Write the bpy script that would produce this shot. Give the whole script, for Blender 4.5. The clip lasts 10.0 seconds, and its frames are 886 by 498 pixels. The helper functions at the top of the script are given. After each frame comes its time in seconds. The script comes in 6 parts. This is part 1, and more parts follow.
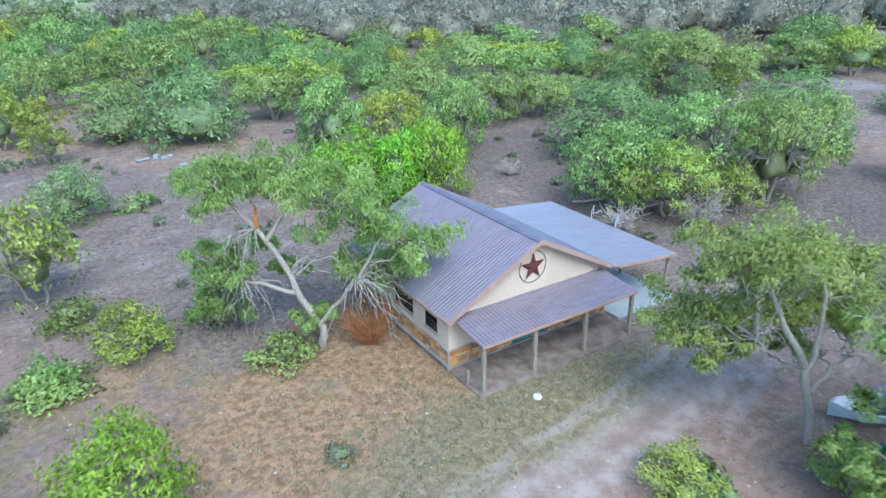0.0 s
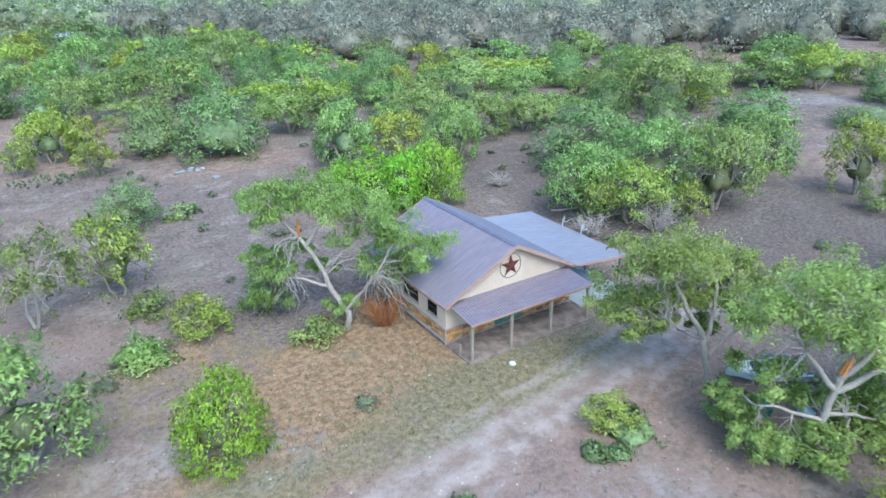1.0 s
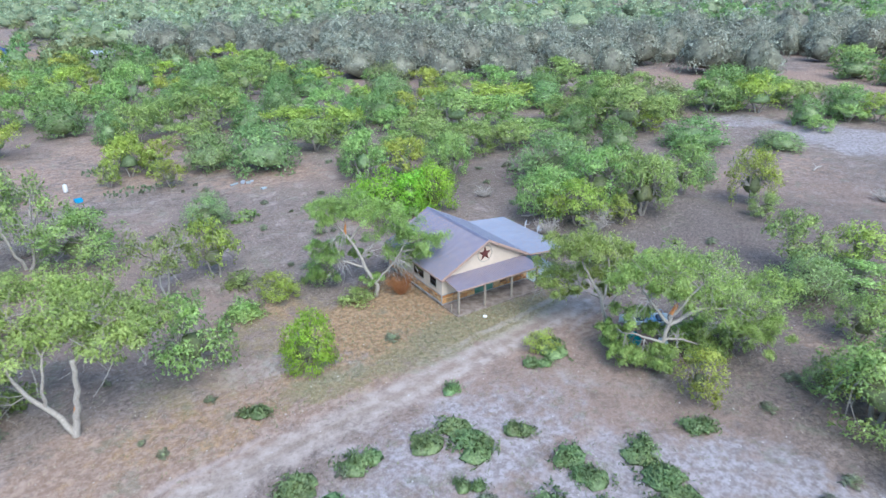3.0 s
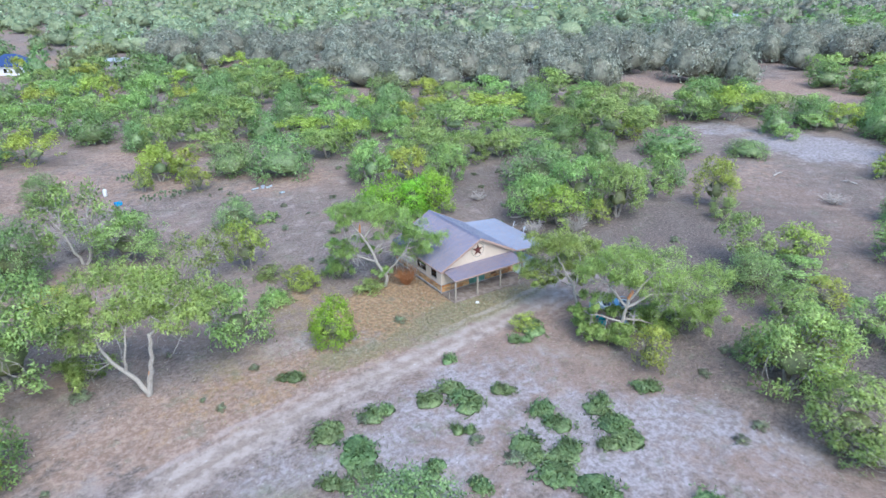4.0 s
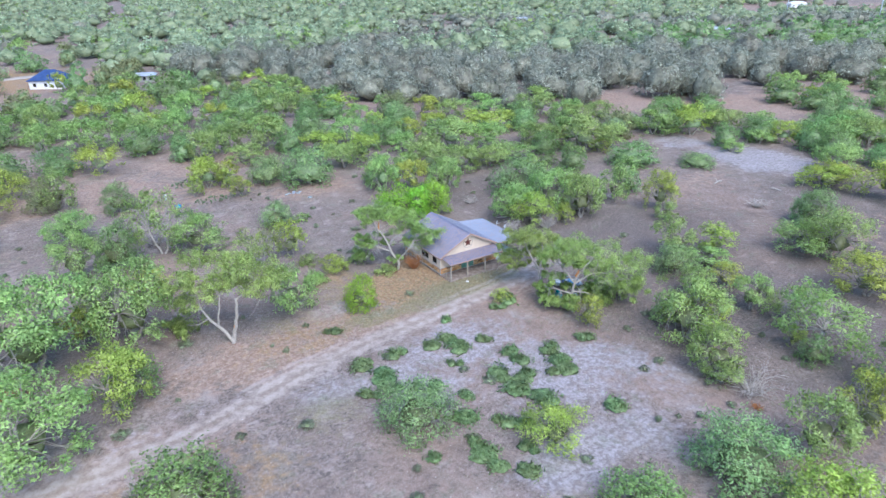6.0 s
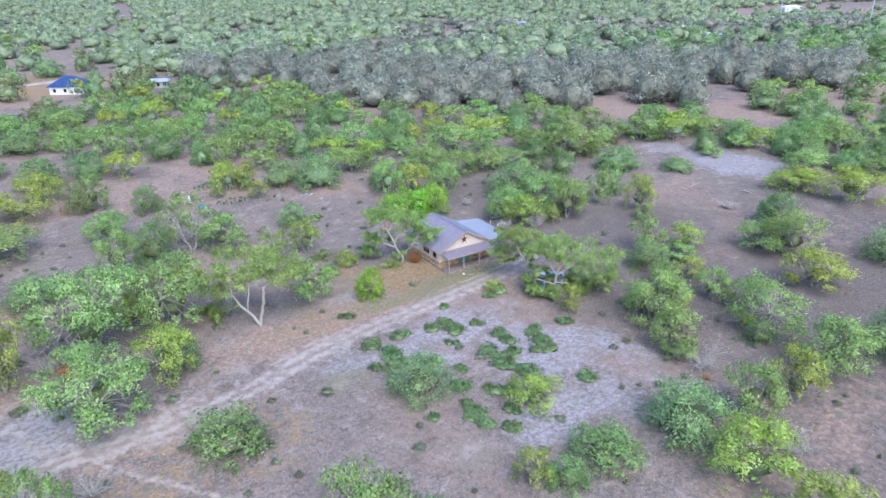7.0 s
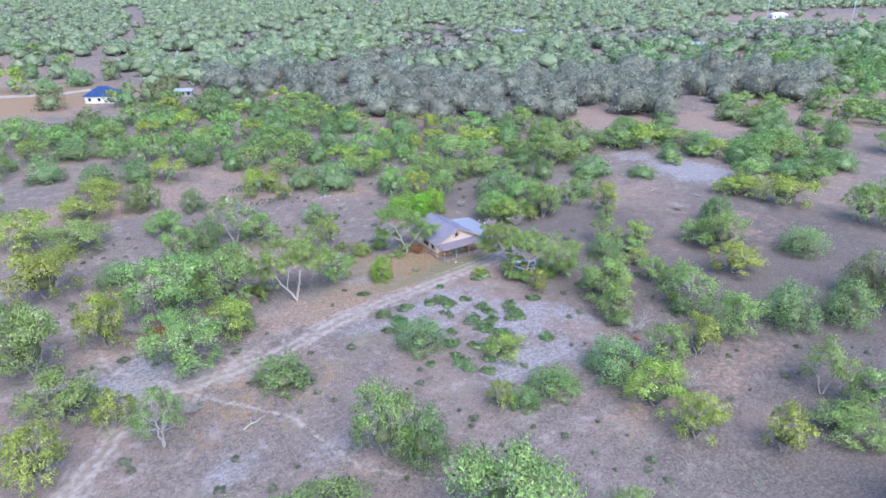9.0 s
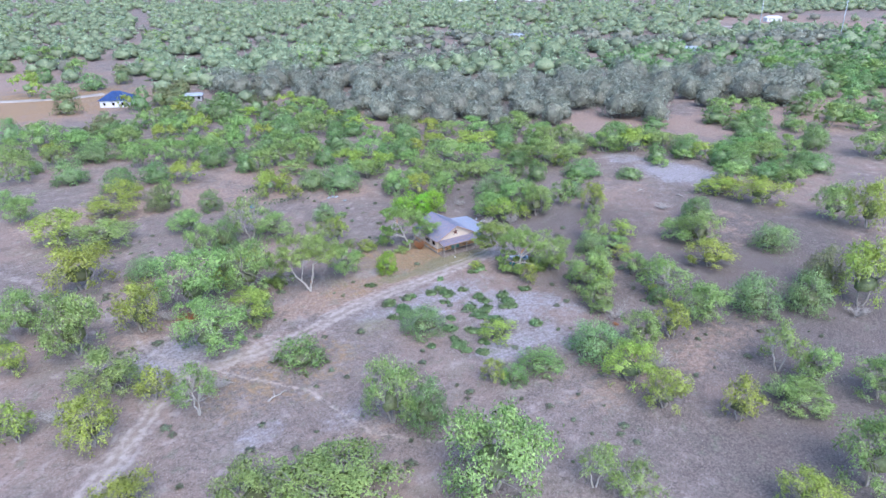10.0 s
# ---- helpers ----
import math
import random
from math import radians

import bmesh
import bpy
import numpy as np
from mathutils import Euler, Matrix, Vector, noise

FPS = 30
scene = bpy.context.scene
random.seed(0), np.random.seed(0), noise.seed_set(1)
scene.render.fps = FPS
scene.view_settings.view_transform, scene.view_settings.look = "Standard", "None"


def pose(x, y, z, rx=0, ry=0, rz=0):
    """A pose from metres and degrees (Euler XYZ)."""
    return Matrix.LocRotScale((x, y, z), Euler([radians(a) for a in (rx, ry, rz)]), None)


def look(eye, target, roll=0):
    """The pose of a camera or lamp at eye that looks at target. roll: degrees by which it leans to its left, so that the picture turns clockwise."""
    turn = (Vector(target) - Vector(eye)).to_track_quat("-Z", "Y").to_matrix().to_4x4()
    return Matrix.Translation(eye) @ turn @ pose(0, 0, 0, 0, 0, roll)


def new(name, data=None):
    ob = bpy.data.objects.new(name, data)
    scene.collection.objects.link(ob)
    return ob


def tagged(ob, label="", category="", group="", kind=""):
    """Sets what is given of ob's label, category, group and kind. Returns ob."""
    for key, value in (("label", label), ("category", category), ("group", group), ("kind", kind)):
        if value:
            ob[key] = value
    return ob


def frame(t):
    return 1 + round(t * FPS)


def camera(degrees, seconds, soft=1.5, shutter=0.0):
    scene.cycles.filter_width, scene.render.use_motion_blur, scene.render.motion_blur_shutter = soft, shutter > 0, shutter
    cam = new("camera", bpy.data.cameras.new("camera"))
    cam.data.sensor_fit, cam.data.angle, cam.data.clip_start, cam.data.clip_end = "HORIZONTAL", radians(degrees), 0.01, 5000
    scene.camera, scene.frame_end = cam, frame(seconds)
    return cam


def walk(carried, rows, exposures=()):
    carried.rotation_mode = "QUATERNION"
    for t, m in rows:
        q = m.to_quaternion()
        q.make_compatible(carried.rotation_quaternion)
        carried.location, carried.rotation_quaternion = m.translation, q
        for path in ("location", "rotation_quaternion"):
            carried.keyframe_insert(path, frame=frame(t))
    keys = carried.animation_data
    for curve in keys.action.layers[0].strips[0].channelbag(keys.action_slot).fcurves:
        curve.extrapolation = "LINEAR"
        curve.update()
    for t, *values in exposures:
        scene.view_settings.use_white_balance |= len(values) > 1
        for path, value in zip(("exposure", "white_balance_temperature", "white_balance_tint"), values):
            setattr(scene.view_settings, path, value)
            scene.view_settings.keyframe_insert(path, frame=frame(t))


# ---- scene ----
SOFT = 1.5
cam = camera(68.0, 10.0, soft=SOFT, shutter=0.4)
# seconds, eye (m), pitch, lean and yaw in degrees
ROWS = [
    (0.0, -13.520, -18.638, 16.565, -23.445, 0.927, -32.380),
    (0.5, -15.587, -21.967, 18.452, -23.535, 0.984, -32.428),
    (1.0, -17.748, -25.520, 20.333, -23.556, 0.958, -32.463),
    (1.5, -20.022, -29.129, 22.129, -23.514, 0.854, -32.481),
    (2.0, -22.429, -32.936, 24.009, -23.462, 0.762, -32.510),
    (2.5, -24.926, -37.007, 25.797, -23.477, 0.727, -32.572),
    (4.0, -32.846, -49.411, 31.763, -23.614, 0.701, -32.742),
    (4.5, -35.484, -53.722, 33.792, -23.626, 0.685, -32.776),
    (5.0, -38.279, -57.989, 35.638, -23.570, 0.659, -32.804),
    (5.5, -41.067, -62.414, 37.559, -23.543, 0.642, -32.808),
    (7.0, -49.467, -76.188, 43.742, -23.602, 0.624, -32.706),
    (7.5, -52.248, -81.138, 46.026, -23.644, 0.590, -32.634),
    (8.0, -55.151, -86.192, 48.423, -23.707, 0.534, -32.561),
    (8.5, -58.131, -91.187, 50.668, -23.750, 0.491, -32.559),
    (9.0, -61.098, -96.030, 52.766, -23.782, 0.483, -32.556),
    (9.5, -63.931, -100.718, 54.789, -23.787, 0.491, -32.543),
    (10.0, -66.758, -105.217, 56.623, -23.789, 0.521, -32.519),
]
walk(cam, [(t, pose(x, y, z, 90 + pitch, lean, yaw)) for t, x, y, z, pitch, lean, yaw in ROWS], exposures=[(0.0, 1.2, 5650, 2), (2.5, 1.22, 5950, 4), (10.0, 1.26, 5700, 13)])

# ---- light ----
world = bpy.data.worlds.new("sky")
scene.world = world
world.use_nodes = True
wn = world.node_tree.nodes
wn.clear()
sky = wn.new("ShaderNodeTexSky")
sky.sky_type, sky.sun_disc = "NISHITA", False
sky.sun_elevation, sky.sun_rotation = radians(52), radians(190)
bg = wn.new("ShaderNodeBackground")
bg.inputs["Strength"].default_value = 0.15
wout = wn.new("ShaderNodeOutputWorld")
world.node_tree.links.new(sky.outputs[0], bg.inputs[0])
world.node_tree.links.new(bg.outputs[0], wout.inputs[0])
sun = new("sun", bpy.data.lights.new("sun", "SUN"))
sun.data.energy, sun.data.angle, sun.data.color = 1.45, radians(40), (1.0, 0.935, 0.85)
sun.matrix_world = look((-11, -61, 79), (0, 0, 0))


# ---- materials ----
class Nodes:
    """A small wrapper that wires a node material."""

    def __init__(self, name):
        self.mat = bpy.data.materials.new(name)
        self.mat.use_nodes = True
        self.tree = self.mat.node_tree
        self.tree.nodes.clear()
        self.out = self.add("ShaderNodeOutputMaterial")

    def add(self, kind, **fields):
        n = self.tree.nodes.new(kind)
        for k, v in fields.items():
            setattr(n, k, v)
        return n

    def put(self, sock, v):
        if hasattr(v, "is_output"):
            self.tree.links.new(v, sock)
        else:
            sock.default_value = v

    def coord(self, which="Object"):
        return self.add("ShaderNodeTexCoord").outputs[which]

    def where(self):
        return self.add("ShaderNodeNewGeometry").outputs["Position"]

    def noise(self, scale, detail=4.0, vec=None, rough=0.55):
        n = self.add("ShaderNodeTexNoise")
        n.inputs["Scale"].default_value, n.inputs["Detail"].default_value = scale, detail
        n.inputs["Roughness"].default_value = rough
        if vec is not None:
            self.put(n.inputs["Vector"], vec)
        return n.outputs["Fac"]

    def math(self, op, a, b=0.0, clamp=False):
        n = self.add("ShaderNodeMath", operation=op, use_clamp=clamp)
        self.put(n.inputs[0], a)
        self.put(n.inputs[1], b)
        return n.outputs[0]

    def step(self, v, lo, hi):
        n = self.add("ShaderNodeMapRange", interpolation_type="SMOOTHSTEP")
        self.put(n.inputs["Value"], v)
        n.inputs["From Min"].default_value, n.inputs["From Max"].default_value = lo, hi
        return n.outputs[0]

    def mix(self, fac, a, b, blend="MIX"):
        n = self.add("ShaderNodeMix", data_type="RGBA", blend_type=blend)
        self.put(n.inputs[0], fac)
        for s, v in ((n.inputs[6], a), (n.inputs[7], b)):
            self.put(s, v if hasattr(v, "is_output") else (*v, 1.0))
        return n.outputs[2]

    def bump(self, height, strength=0.3, distance=0.05):
        n = self.add("ShaderNodeBump")
        n.inputs["Strength"].default_value, n.inputs["Distance"].default_value = strength, distance
        self.put(n.inputs["Height"], height)
        return n.outputs[0]

    def finish(self, color, rough=0.8, metal=0.0, normal=None, spec=0.3):
        b = self.add("ShaderNodeBsdfPrincipled")
        self.put(b.inputs["Base Color"], color if hasattr(color, "is_output") else (*color, 1.0))
        self.put(b.inputs["Roughness"], rough)
        b.inputs["Metallic"].default_value = metal
        b.inputs["Specular IOR Level"].default_value = spec
        if normal is not None:
            self.put(b.inputs["Normal"], normal)
        self.put(self.out.inputs["Surface"], b.outputs[0])
        return self.mat


def plain_mat(name, a, b, scale=3.0, rough=0.8, metal=0.0, relief=0.2, spec=0.3):
    """Two tones mixed by noise at two scales, with fine relief."""
    n = Nodes(name)
    p = n.coord()
    big, fine = n.noise(scale, 5, p), n.noise(scale * 9, 3, p)
    c = n.mix(n.step(big, 0.35, 0.65), a, b)
    c = n.mix(n.math("MULTIPLY", fine, 0.35), c, tuple(0.55 * v for v in a))
    r = n.math("ADD", n.math("MULTIPLY", big, 0.2), rough - 0.1)
    return n.finish(c, r, metal, n.bump(fine, relief, 0.02), spec)


def leaf_mat(name, low, high, tip, through_light=0.35, vary=0.24):
    """Foliage: tone by tree, by spray and by leaf, with some light passing through."""
    n = Nodes(name)
    info, geo = n.add("ShaderNodeObjectInfo"), n.add("ShaderNodeNewGeometry")
    patch = n.noise(0.55, 3, geo.outputs["Position"])
    c = n.mix(n.step(patch, 0.32, 0.68), low, high)
    c = n.mix(n.math("MULTIPLY", n.step(geo.outputs["Random Per Island"], 0.5, 1.0), 0.3), c, tip)
    leafage, tufted = n.noise(5.5, 3, geo.outputs["Position"], 0.7), n.noise(1.5, 3, geo.outputs["Position"], 0.6)
    hsv = n.add("ShaderNodeHueSaturation")
    n.put(hsv.inputs["Hue"], n.math("ADD", n.math("MULTIPLY", info.outputs["Random"], 0.035), 0.486))
    stand = n.math("ADD", n.math("MULTIPLY", n.step(n.noise(0.09, 2, geo.outputs["Position"]), 0.35, 0.65), 0.2), n.math("MULTIPLY", info.outputs["Random"], 0.2))
    tone = n.math("ADD", n.math("MULTIPLY", geo.outputs["Random Per Island"], vary), 1.0 - vary / 2)
    grain = n.math("ADD", n.math("MULTIPLY", n.step(leafage, 0.36, 0.62), 0.36), n.math("MULTIPLY", n.step(tufted, 0.38, 0.62), 0.4))
    n.put(hsv.inputs["Value"], n.math("MULTIPLY", n.math("MULTIPLY", tone, n.math("ADD", stand, 0.77)), n.math("ADD", grain, 0.71)))
    n.put(hsv.inputs["Color"], c)
    d, t = n.add("ShaderNodeBsdfDiffuse"), n.add("ShaderNodeBsdfTranslucent")
    g = n.add("ShaderNodeBsdfGlossy")
    g.inputs["Roughness"].default_value = 0.5
    relief = n.bump(n.math("ADD", n.math("MULTIPLY", leafage, 0.4), tufted), 0.5, 0.3)
    for s in (d, t):
        n.put(s.inputs["Color"], hsv.outputs[0])
        n.put(s.inputs["Normal"], relief)
    m, m2 = n.add("ShaderNodeMixShader"), n.add("ShaderNodeMixShader")
    m.inputs[0].default_value, m2.inputs[0].default_value = through_light, 0.035
    n.put(m.inputs[1], d.outputs[0])
    n.put(m.inputs[2], t.outputs[0])
    n.put(m2.inputs[1], m.outputs[0])
    n.put(m2.inputs[2], g.outputs[0])
    n.put(n.out.inputs["Surface"], m2.outputs[0])
    return n.mat


def ground_mat():
    n = Nodes("soil")
    p = n.where()
    att = n.add("ShaderNodeAttribute", attribute_name="cover")
    sep = n.add("ShaderNodeSeparateColor")
    n.put(sep.inputs[0], att.outputs["Color"])
    track, pale, dry = sep.outputs[0], sep.outputs[1], sep.outputs[2]
    red = att.outputs["Alpha"]
    huge, big, mid, fine = n.noise(0.03, 4, p), n.noise(0.16, 6, p, 0.62), n.noise(0.9, 6, p, 0.65), n.noise(7.0, 5, p, 0.7)
    grit = n.noise(3.2, 6, p, 0.75)
    soil = n.mix(n.step(grit, 0.38, 0.63), (0.1, 0.083, 0.077), (0.285, 0.232, 0.208))
    soil = n.mix(n.math("MULTIPLY", n.step(mid, 0.4, 0.6), 0.5), soil, (0.255, 0.192, 0.168))
    soil = n.mix(n.math("MULTIPLY", n.step(huge, 0.45, 0.62), 0.6), soil, (0.295, 0.205, 0.165))
    soil = n.mix(n.math("MULTIPLY", n.step(big, 0.5, 0.64), 0.45), soil, (0.215, 0.19, 0.155))
    patch = n.noise(0.33, 5, p, 0.68)
    soil = n.mix(n.math("MULTIPLY", n.step(patch, 0.53, 0.66), 0.55), soil, (0.385, 0.325, 0.305))
    soil = n.mix(n.math("MULTIPLY", n.math("SUBTRACT", 1.0, n.step(patch, 0.34, 0.47)), 0.55), soil, (0.12, 0.094, 0.082))

    litter = n.noise(1.3, 6, p, 0.7)
    soil = n.mix(n.math("MULTIPLY", n.step(litter, 0.54, 0.66), 0.6), soil, (0.1, 0.085, 0.072))

    old_leaves = n.add("ShaderNodeAttribute", attribute_name="litter").outputs["Fac"]

    def edge(mask, lo=0.3, hi=0.7):
        ragged = n.math("ADD", n.math("SUBTRACT", big, 0.5), n.math("MULTIPLY", n.math("SUBTRACT", mid, 0.5), 1.1))
        v = n.math("ADD", mask, n.math("MULTIPLY", ragged, 1.1))
        return n.step(v, lo, hi)

    soil = n.mix(n.math("MULTIPLY", edge(old_leaves, 0.2, 0.8), 0.75), soil, n.mix(n.step(grit, 0.4, 0.62), (0.075, 0.063, 0.06), (0.17, 0.142, 0.132)))
    c = n.mix(n.math("MULTIPLY", edge(red), 0.72), soil, n.mix(n.step(n.noise(1.7, 6, p, 0.72), 0.4, 0.62), (0.24, 0.155, 0.115), (0.42, 0.305, 0.245)))
    c = n.mix(n.math("MULTIPLY", edge(dry), 0.75), c, n.mix(n.step(n.noise(2.4, 6, p, 0.75), 0.4, 0.6), (0.19, 0.115, 0.05), (0.42, 0.275, 0.145)))
    c = n.mix(n.math("MULTIPLY", edge(pale, 0.35, 0.85), 0.8), c, n.mix(n.step(n.noise(2.0, 6, p, 0.75), 0.38, 0.6), (0.205, 0.182, 0.188), (0.4, 0.375, 0.405)))
    c = n.mix(n.math("MULTIPLY", edge(track, 0.35, 1.05), 0.85), c, n.mix(n.step(mid, 0.4, 0.62), (0.27, 0.22, 0.195), (0.4, 0.345, 0.32)))
    grass_mat = edge(n.add("ShaderNodeAttribute", attribute_name="mats").outputs["Fac"], 0.35, 0.8)
    c = n.mix(n.math("MULTIPLY", grass_mat, 0.7), c, n.mix(n.step(n.noise(3.0, 6, p, 0.75), 0.4, 0.6), (0.125, 0.125, 0.065), (0.275, 0.25, 0.15)))
    # wheel ruts of the track and the thin foot path
    wander = n.math("MULTIPLY", n.math("SUBTRACT", n.noise(0.35, 3, p), 0.5), 1.3)
    main = n.math("ABSOLUTE", n.math("ADD", n.add("ShaderNodeAttribute", attribute_name="main_way").outputs["Fac"], wander))
    rut = n.math("SUBTRACT", 1.0, n.step(n.math("ABSOLUTE", n.math("SUBTRACT", main, 0.75)), 0.05, 0.65))
    rut = n.math("MULTIPLY", rut, n.math("ADD", n.math("MULTIPLY", n.step(mid, 0.35, 0.6), 0.5), 0.4))
    c = n.mix(n.math("MULTIPLY", n.math("SUBTRACT", 1.0, n.step(main, 0.1, 0.5)), 0.35), c, (0.27, 0.21, 0.165))
    c = n.mix(n.math("MULTIPLY", rut, 0.42), c, (0.45, 0.375, 0.335))
    verge = n.math("MULTIPLY", n.math("SUBTRACT", 1.0, n.step(n.math("ABSOLUTE", n.math("SUBTRACT", main, 2.1)), 0.1, 0.5)), n.step(big, 0.45, 0.6))
    c = n.mix(n.math("MULTIPLY", verge, 0.35), c, (0.47, 0.42, 0.42))
    foot = n.math("ABSOLUTE", n.math("ADD", n.add("ShaderNodeAttribute", attribute_name="foot_way").outputs["Fac"], n.math("MULTIPLY", wander, 0.7)))
    c = n.mix(n.math("MULTIPLY", n.math("SUBTRACT", 1.0, n.step(foot, 0.05, 0.4)), n.math("MULTIPLY", n.step(mid, 0.35, 0.6), 0.6)), c, (0.45, 0.37, 0.32))
    c = n.mix(n.math("MULTIPLY", n.step(fine, 0.54, 0.7), 0.5), c, (0.1, 0.08, 0.07))
    # grey-green mats of low weeds
    green_mat = n.math("MULTIPLY", n.step(n.noise(0.42, 5, p, 0.7), 0.55, 0.66), n.step(main, 2.0, 4.0))
    c = n.mix(n.math("MULTIPLY", green_mat, 0.5), c, n.mix(n.step(grit, 0.4, 0.6), (0.115, 0.12, 0.085), (0.21, 0.215, 0.165)))
    small = n.noise(22.0, 3, p, 0.6)
    c = n.mix(n.math("MULTIPLY", n.step(small, 0.55, 0.68), 0.5), c, (0.46, 0.42, 0.395))
    speck = n.add("ShaderNodeTexVoronoi")
    speck.inputs["Scale"].default_value = 2.2
    n.put(speck.inputs["Vector"], p)
    stone = n.math("MULTIPLY", n.math("SUBTRACT", 1.0, n.step(speck.outputs["Distance"], 0.07, 0.15)), n.step(mid, 0.5, 0.6))
    c = n.mix(stone, c, (0.55, 0.52, 0.5))
    h = n.math("ADD", n.math("MULTIPLY", mid, 0.6), n.math("MULTIPLY", fine, 0.4))
    return n.finish(c, 0.95, 0.0, n.bump(h, 0.35, 0.12), 0.1)


def roof_mat(name, a, b):
    n = Nodes(name)
    p = n.where()
    info = n.add("ShaderNodeObjectInfo")
    streak = n.add("ShaderNodeMapping")
    streak.inputs["Scale"].default_value = (0.8, 5.0, 0.8)
    n.put(streak.inputs["Vector"], p)
    s = n.noise(1.1, 5, streak.outputs[0], 0.6)
    c = n.mix(n.step(s, 0.38, 0.64), a, b)
    c = n.mix(n.math("MULTIPLY", info.outputs["Random"], 0.16), c, tuple(0.6 * v for v in a))
    c = n.mix(n.math("MULTIPLY", n.step(n.noise(2.3, 5, p), 0.58, 0.72), 0.3), c, (0.3, 0.25, 0.22))
    return n.finish(c, n.math("ADD", n.math("MULTIPLY", s, 0.25), 0.32), 0.25, n.bump(n.noise(14, 2, p), 0.06, 0.01), 0.4)


def stone_mat():
    n = Nodes("flagstone")
    info = n.add("ShaderNodeObjectInfo")
    ramp = n.add("ShaderNodeValToRGB")
    stops = ((0.0, (0.62, 0.26, 0.07)), (0.2, (0.74, 0.46, 0.2)), (0.4, (0.14, 0.055, 0.03)), (0.6, (0.7, 0.48, 0.26)), (0.8, (0.32, 0.11, 0.04)), (1.0, (0.6, 0.28, 0.09)))
    ramp.color_ramp.elements[0].color = (*stops[0][1], 1)
    ramp.color_ramp.elements[1].color = (*stops[-1][1], 1)
    for at, col in stops[1:-1]:
        ramp.color_ramp.elements.new(at).color = (*col, 1)
    n.put(ramp.inputs[0], info.outputs["Random"])
    p = n.where()
    big, fine = n.noise(5, 4, p), n.noise(28, 4, p)
    c = n.mix(n.math("MULTIPLY", n.step(big, 0.45, 0.65), 0.45), ramp.outputs[0], (0.2, 0.1, 0.06))
    c = n.mix(n.math("MULTIPLY", fine, 0.3), c, (0.5, 0.36, 0.22))
    return n.finish(c, 0.85, 0.0, n.bump(fine, 0.5, 0.02), 0.25)


def wood_mat(name, a, b):
    n = Nodes(name)
    m = n.add("ShaderNodeMapping")
    m.inputs["Scale"].default_value = (9, 9, 0.9)
    n.put(m.inputs["Vector"], n.coord())
    g = n.noise(2.2, 6, m.outputs[0], 0.65)
    c = n.mix(n.step(g, 0.36, 0.66), a, b)
    c = n.mix(n.math("MULTIPLY", n.noise(0.8, 3, n.coord()), 0.3), c, tuple(0.6 * v for v in a))
    return n.finish(c, 0.85, 0.0, n.bump(g, 0.35, 0.02), 0.2)


